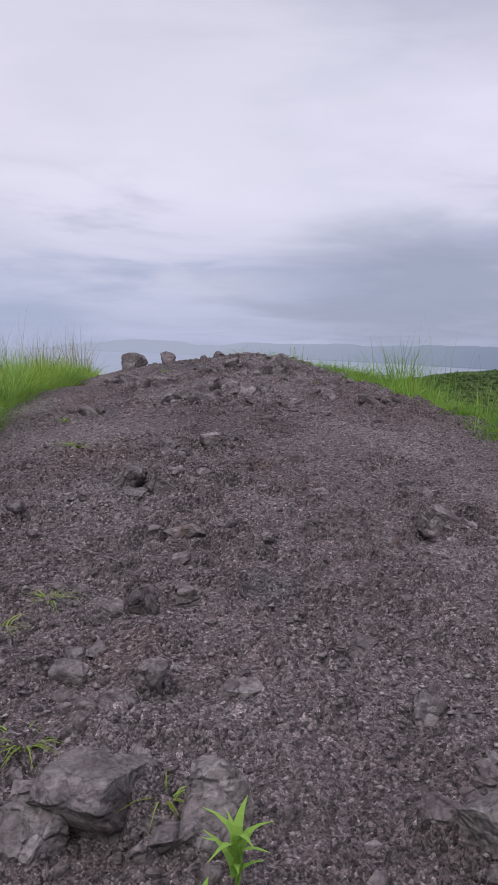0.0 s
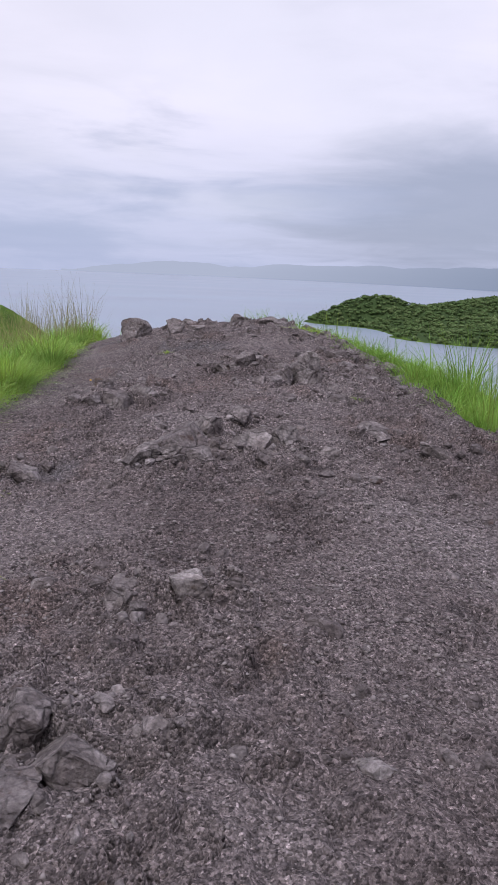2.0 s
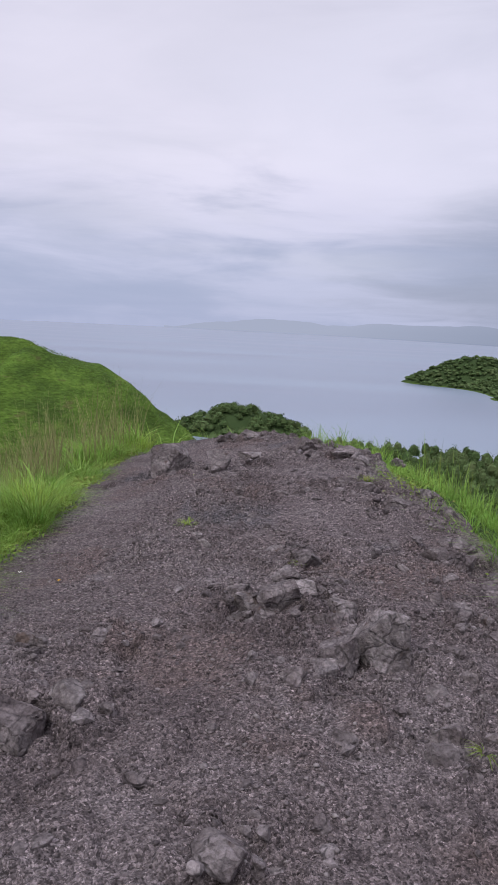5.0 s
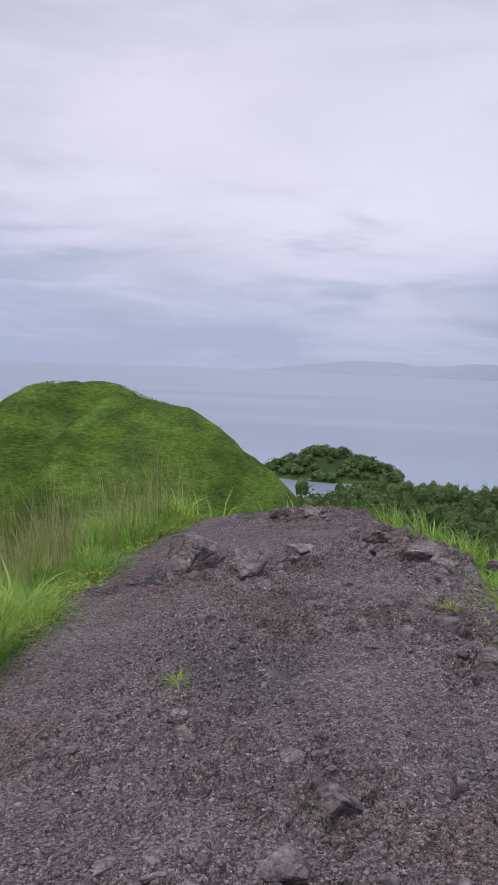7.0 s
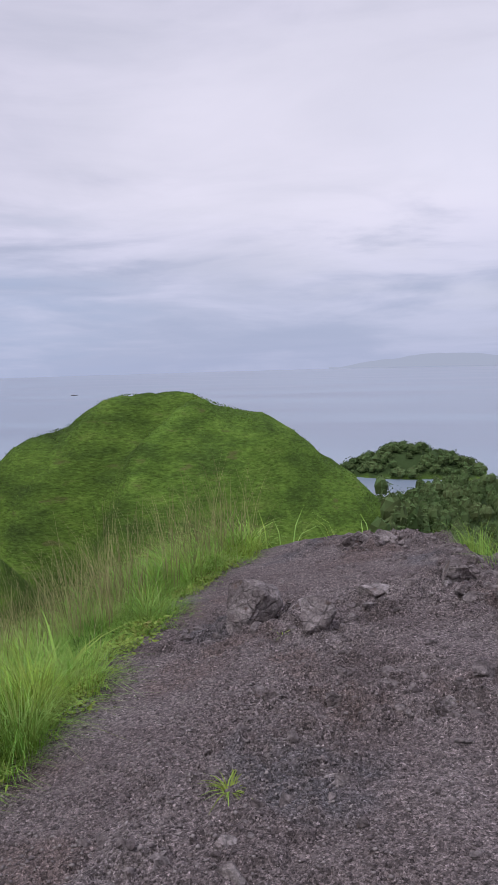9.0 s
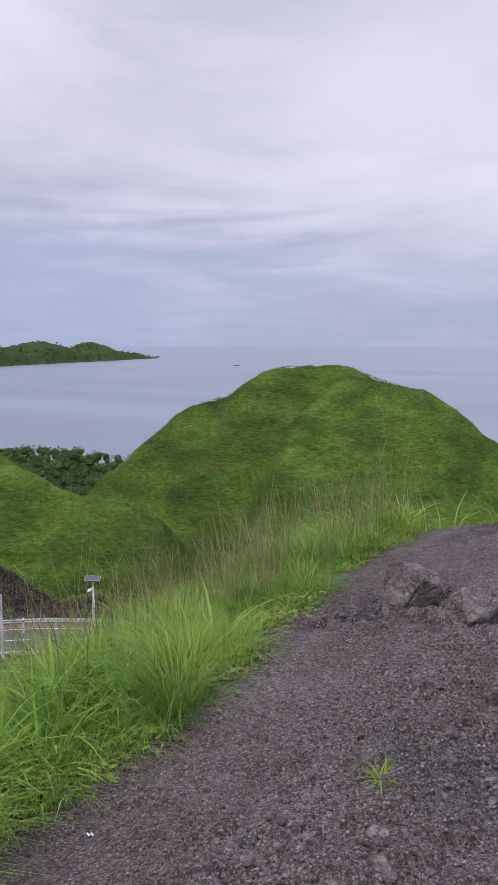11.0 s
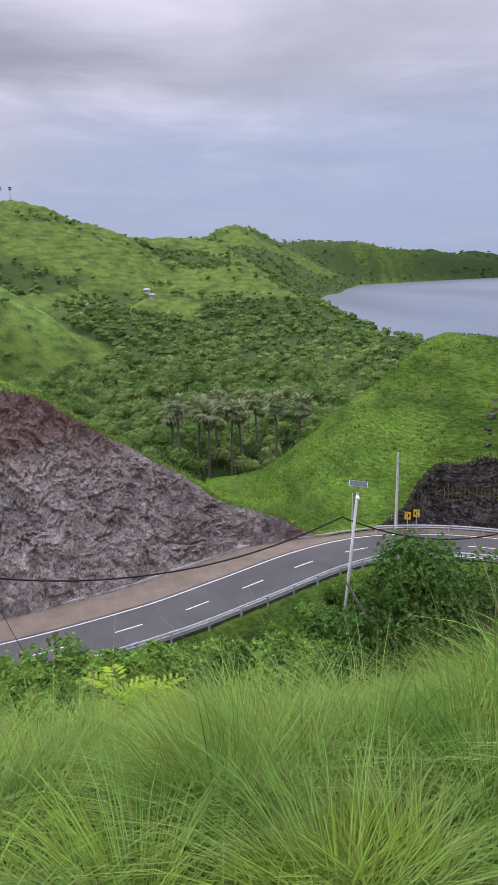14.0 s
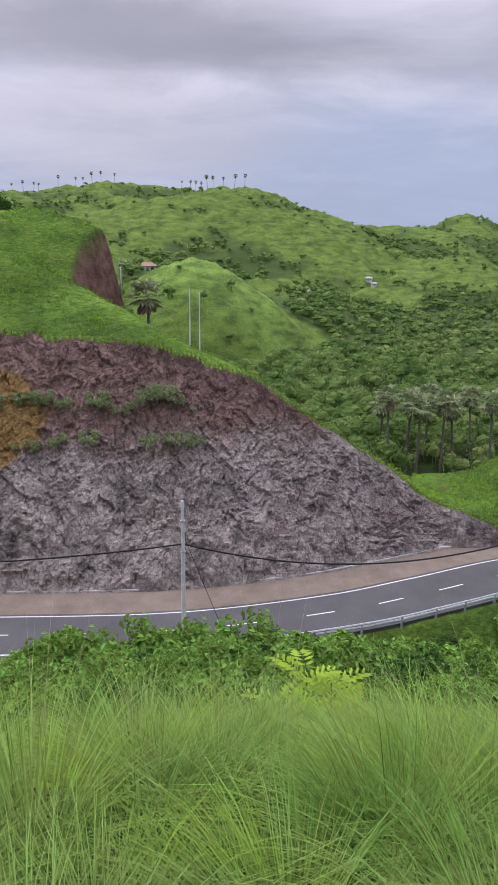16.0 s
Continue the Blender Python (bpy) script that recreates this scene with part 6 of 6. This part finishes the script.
k = 0
for rows_, lab, grp in ((START_STONES, "dark weathered stone set in reddish gravel", "trackside stones"), (OUTCROP, "angular grey volcanic stone half buried in gravel", "outcrop stones"),
                        (BOULDERS, "pale grey-brown stone bedded in the gravel crest", "crest stones"), (LOOKOUT, "loose grey-brown stone lying on the gravel track", "loose stones")):
    for row in rows_:
        k += 1
        big = row[2] >= 0.25
        put_rock(*row, k, lab.replace("stone", "boulder") if big else lab, grp)
g_ = np.random.default_rng(9)
for rows_ in STONES:      # rubble broken off the larger stones
    for x_, y_, w_, h_ in rows_:
        for q in range(3 if w_ < 0.12 else 12):
            k += 1
            a_, s_ = g_.uniform(0, 6.28), max(0.025, w_ * g_.uniform(0.12, 0.42))
            put_chip(x_ + math.cos(a_) * w_ * g_.uniform(0.5, 1.5), y_ + math.sin(a_) * w_ * g_.uniform(0.5, 1.3), s_, k)
for q in range(1000):
    x_, y_ = g_.uniform(-1.6, 1.2), g_.uniform(0.8, 14.0)
    if x_ > float(np.interp(y_, EDGE_Y, EDGE_R)) - 0.1:
        continue
    w_ = 0.018 + 0.07 * g_.uniform() ** 2.8
    k += 1
    put_chip(x_, y_, w_, k)
for q in range(70):        # broken edge of the track above the seaward drop
    y_ = g_.uniform(7.5, 14.4)
    x_ = float(np.interp(y_, EDGE_Y, EDGE_R)) + g_.normal() * 0.10 - 0.08
    w_ = 0.06 + 0.14 * g_.uniform() ** 2
    k += 1
    put_chip(x_, y_, w_, k)
mesh_object("loose_stones", np.vstack(chip_v), np.vstack(chip_f), M["rock"], None, False, "small loose stones scattered over the gravel track", "stones", "stuff")


def pebbles(n, seed):
    g = np.random.default_rng(seed)
    y = np.concatenate([g.uniform(0.6, 14.5, n // 2), g.uniform(0.8, 5.5, n // 4), g.uniform(7.2, 12.0, n - n // 2 - n // 4)])
    x = g.uniform(-2.5, 1.8, n)
    k = (x > left_edge(y)) & (x < np.interp(y, EDGE_Y, EDGE_R)) & (g.uniform(size=n) < np.clip(0.6 + 2.2 * fbm(x * 1.4, y * 1.4, 3, 66), 0.12, 1))
    x, y = x[k], y[k]
    n = len(x)
    z = path_height(x, y)
    s = 0.0032 + 0.0085 * g.uniform(size=n) ** 3.2
    base = np.array([(1, 0, 0), (0, 1, 0), (-1, 0, 0), (0, -1, 0), (0, 0, 0.8), (0, 0, -0.8)], float)
    v = base[None] * (1 + 0.15 * g.normal(size=(n, 6, 1)).clip(-1, 1)) + g.normal(size=(n, 6, 3)) * 0.16
    a = g.uniform(0, 6.28, n)
    c, sn = np.cos(a)[:, None], np.sin(a)[:, None]
    v = np.stack([v[..., 0] * c - v[..., 1] * sn, v[..., 0] * sn + v[..., 1] * c, v[..., 2] * 0.8], -1) * s[:, None, None]
    v += np.stack([x, y, z + 0.35 * s], 1)[:, None]
    tri = np.array([(0, 1, 4), (1, 2, 4), (2, 3, 4), (3, 0, 4), (1, 0, 5), (2, 1, 5), (3, 2, 5), (0, 3, 5)])
    f = (tri[None] + 6 * np.arange(n)[:, None, None]).reshape(-1, 3)
    mesh_object("gravel_stones", v.reshape(-1, 3), f, M["pebble"], None, True, "loose grey volcanic gravel stones", "gravel", "stuff")


pebbles(90000, 71)


def weed(x, y, r, n, seed, label):
    g = np.random.default_rng(seed)
    z = float(path_height(np.array([x]), np.array([y]))[0])
    a = g.uniform(0, 6.28, n)
    root = np.stack([x + 0.25 * r * np.cos(a), y + 0.25 * r * np.sin(a), np.full(n, z - 0.01)], 1)
    v, f = blades(root, a + g.normal(size=n) * 0.3, r * g.uniform(0.35, 0.85, n), g.uniform(1.3, 2.3, n), r * g.uniform(0.04, 0.10, n), 3)
    mesh_object("weed", v, f, M["leaf_herb"], None, False, label, "weed", "", "weeds on the track")


for q, (x_, y_, r_, n_) in enumerate(((-1.02, 4.55, 0.10, 34), (-1.25, 5.3, 0.09, 26), (-0.62, 2.4, 0.07, 20), (-0.72, 2.25, 0.08, 22), (-0.5, 1.72, 0.09, 22), (-0.16, 1.58, 0.09, 18),
                                      (-0.06, 1.62, 0.10, 22), (-1.06, 9.62, 0.10, 44), (0.12, 10.6, 0.11, 30), (-0.2, 8.66, 0.06, 16), (0.58, 7.0, 0.06, 40), (-1.45, 11.35, 0.08, 18))):
    weed(x_, y_, r_, n_, 500 + q, "small green grass tuft growing in the gravel")


def sprout(x, y, h, seed):
    """The broad-leaved weed at the start of the track."""
    g = np.random.default_rng(seed)
    z = float(path_height(np.array([x]), np.array([y]))[0])
    t = thing("leafy_weed", pose(x, y, z), "leafy green weed with long pointed leaves in the gravel", "weed")
    v, f = trunk_mesh([(0, 0, -0.05), (0.01, 0, h * 0.5), (0, 0.01, h)], 0.005, 0.002, 5)
    mesh_object("stem", v, f, M["grass_lush"], t)
    for k in range(12):
        a = k * 2.4
        v, f = blades(np.array([[0, 0, h * (0.15 + 0.07 * k)]]), np.array([a]), np.array([h * g.uniform(0.55, 0.85)]), np.array([g.uniform(0.7, 1.2)]), np.array([0.022]), 4)
        mesh_object("leaf", v, f, M["grass_lush"], t, False)


sprout(0.0, 1.36, 0.115, 3)
sprout(-0.06, 1.30, 0.06, 4)
M["litter_white"] = material("litter_white", [(0.3, (0.7, 0.7, 0.68)), (0.7, (0.82, 0.82, 0.8))], 30, 0.7)
M["litter_orange"] = material("litter_orange", [(0.3, (0.6, 0.3, 0.03)), (0.7, (0.7, 0.4, 0.06))], 30, 0.7)
for x_, y_, m_, tn, lab in ((-2.02, 9.05, "litter_white", 30, "scrap of white paper on the gravel"), (-1.62, 8.72, "litter_orange", 70, "scrap of orange wrapper on the gravel"), (-1.0, 4.35, "litter_white", 10, "scrap of white paper on the gravel")):
    bm = bmesh.new()
    bmesh.ops.create_grid(bm, x_segments=3, y_segments=2, size=0.5)
    for v in bm.verts:
        v.co = Vector((v.co.x * 0.026, v.co.y * 0.012, 0.006 + 0.005 * math.sin(v.co.x * 9)))
    me = bpy.data.meshes.new("litter")
    bm.to_mesh(me)
    bm.free()
    me.materials.append(M[m_])
    ob = new("litter", me)
    ob.matrix_basis = pose(x_, y_, float(path_height(np.array([x_]), np.array([y_]))[0]) + 0.004, 0, 0, tn)
    tagged(ob, lab, "litter")


# ---- hill rocks, bench shrubs, far buildings ----
def hill_rock(az, tan_el, r0, w, k, n=5):
    x, y, z = sight(az, tan_el, r0)
    g = np.random.default_rng(k)
    for q in range(n):
        ob = new("rock", ROCKS[(k + q) % 7])
        px, py = x + g.normal() * w * 0.35, y + g.normal() * w * 0.35
        s = w * g.uniform(0.35, 0.8)
        ob.matrix_basis = pose(px, py, land_z(px, py) - 0.32 * s, 0, 0, 50 * q) @ Matrix.Diagonal((s, s, s * 0.75, 1))
        ob.material_slots[0].link = "OBJECT"
        ob.material_slots[0].material = M["dark_rock"]
        tagged(ob, "dark rock outcrop breaking through a grassy hillside", "rock", "hillside rocks")


hill_rock(53.6, -0.178, 82, 2.6, 1, 7)
hill_rock(53.0, -0.190, 82, 2.0, 4, 5)
hill_rock(55.0, -0.2187, 82, 1.5, 2, 4)
hill_rock(55.0, -0.238, 80, 1.0, 3, 3)

bench = tree_thing("shrub", 1.5, 1.45, 1.1, M["leaf_grey"], 700, 0.085, 31, "grey-green shrub growing on a ledge of the rock cut", "shrub", "ledge shrubs", True)
first_b = True
for s_ in np.arange(road_near(-52, -38)[0], road_near(-53, 8)[0], 1.05):
    H_ = float(np.interp(s_, FACE_S, FACE_H))
    for lvl in (13.6, 10.4):
        if lvl > H_ - 1.2 or (lvl < 12 and rng.uniform() < 0.62) or (lvl > 12 and rng.uniform() < 0.12):
            continue
        x_, y_, _ = road_point(s_ + rng.uniform(-0.4, 0.4), HALF + 3.9 + 0.15 + lvl / 1.55 - 0.35)
        m_ = pose(x_, y_, ROAD + lvl + rng.uniform(-0.9, 0.5), 0, 0, 41 * s_)
        sc_ = rng.uniform(0.4, 1.25)
        if first_b:
            bench.matrix_basis, first_b = m_, False
        else:
            copy_thing(bench, m_).scale = (sc_,) * 3

M["roof_red"] = material("roof_red", [(0.3, (0.30, 0.17, 0.13)), (0.7, (0.42, 0.27, 0.21))], 0.8, 0.8, fine=(3, 0.15))
M["roof_pale"] = material("roof_pale", [(0.3, (0.38, 0.39, 0.40)), (0.7, (0.5, 0.51, 0.52))], 0.8, 0.5)
M["wall_pale"] = material("wall_pale", [(0.3, (0.5, 0.48, 0.44)), (0.7, (0.62, 0.6, 0.56))], 0.6, 0.9)
M["glass_dark"] = material("glass_dark", [(0.3, (0.03, 0.035, 0.04)), (0.7, (0.05, 0.055, 0.06))], 2, 0.15)


def house(x, y, z, w, d, h, roof, turn, label):
    g = thing("house", pose(x, y, z, 0, 0, turn), label, "house", "far houses")
    bm = bmesh.new()
    add_box(bm, w, d, h + 1.5, pose(0, 0, -1.5))
    part("wall", bm, M["wall_pale"], g)
    bm = bmesh.new()
    vs = add_box(bm, w * 1.18, d * 1.25, h * 0.55, pose(0, 0, h))
    for v in vs:
        if v.co.z > h + 0.01:
            v.co.x *= 0.45
            v.co.y *= 0.12
    part("roof", bm, roof, g)
    for q in (-0.28, 0.28):
        bm = bmesh.new()
        add_box(bm, w * 0.16, 0.08, h * 0.4, pose(q * w, -d / 2 - 0.02, h * 0.35))
        part("window", bm, M["glass_dark"], g)
    bm = bmesh.new()
    add_box(bm, w * 0.14, 0.08, h * 0.7, pose(0, -d / 2 - 0.02, 0.05))
    part("door", bm, M["bark"], g)


for az_, tn_, r0, w_, roof_, turn_, lab in ((95.67, -0.040, 200, 7.5, "roof_red", 95, "far house with a hipped reddish roof among trees"),
                                           (83.97, -0.068, 330, 3.6, "roof_pale", 80, "small far shed with a pale metal roof on a slope"),
                                           (79.9, -0.051, 380, 4.2, "roof_pale", 70, "small far house with a pale metal roof on a hillside"),
                                           (79.5, -0.056, 380, 3.4, "roof_pale", 85, "small far hut with a pale metal roof on a hillside")):
    x_, y_, z_ = sight(az_, tn_, r0, 700)
    house(x_, y_, z_ - 0.4, w_, w_ * 0.7, 2.6 if w_ > 7 else 1.7, M[roof_], turn_, lab)
for az_, tt_, r_ in ((92.7, -0.061, 240), (92.0, -0.066, 236)):
    x_, y_, z_ = place_on(az_, r_)
    power_pole(x_, y_, z_, max(4.0, 1.56 + tt_ * r_ - z_), 0, 0.4, "far concrete power pole standing on a green slope")
x_, y_, z_ = place_on(97.53, 150)
solar_lamp(x_, y_, z_, max(5.0, 1.56 - 0.040 * 150 - z_), 95, 0, "far street lamp beside a cut earth bank")


tree_b = tree_thing("tree", 7.0, 5.5, 3.0, M["leaf_dark"], 2200, 0.24, 61, "rounded dark-green tree on the valley slope", "tree", "valley trees")
first_t = True
for az_, r_, s_ in ((92.4, 205, 1.2), (93.6, 212, 0.9), (95.0, 190, 0.9), (96.4, 185, 0.8), (91.0, 200, 0.8), (105.4, 155, 0.7), (105.9, 157, 0.6), (98.0, 200, 0.9), (94.2, 175, 0.6), (90, 180, 0.7)):
    x_, y_, z_ = place_on(az_, r_)
    m_ = pose(x_, y_, z_ - 0.2, 0, 0, az_ * 40)
    if first_t:
        tree_b.matrix_basis, first_t = m_, False
        tree_b.scale = (s_,) * 3
    else:
        copy_thing(tree_b, m_).scale = (s_,) * 3


# ---- boats ----
def outrigger_boat(az, r, turn, size):
    x, y, _ = polar(az, r)
    g = thing("boat", pose(x, y, SEA, 0, 0, turn), "small dark outrigger boat on the calm sea", "boat", "boats on the bay")
    bm = bmesh.new()
    for v in add_box(bm, size, size * 0.1, size * 0.11, pose(0, 0, -0.3)):
        if v.co.z < 0:
            v.co.x *= 0.82
            v.co.y *= 0.5
    part("hull", bm, M["bark"], g)
    for q in (-1, 1):
        bm = bmesh.new()
        add_box(bm, size * 0.7, 0.15, 0.15, pose(0, q * size * 0.28, 0.05))
        part("outrigger", bm, M["bark"], g)
    for q in (-0.2, 0.2):
        bm = bmesh.new()
        add_box(bm, 0.12, size * 0.56, 0.12, pose(q * size, 0, 0.5))
        part("cross_beam", bm, M["bark"], g)
    bm = bmesh.new()
    add_box(bm, size * 0.3, size * 0.09, size * 0.07, pose(-size * 0.08, 0, size * 0.08))
    part("cabin", bm, M["wall_pale"], g)


outrigger_boat(34.2, 1330, 70, 13)
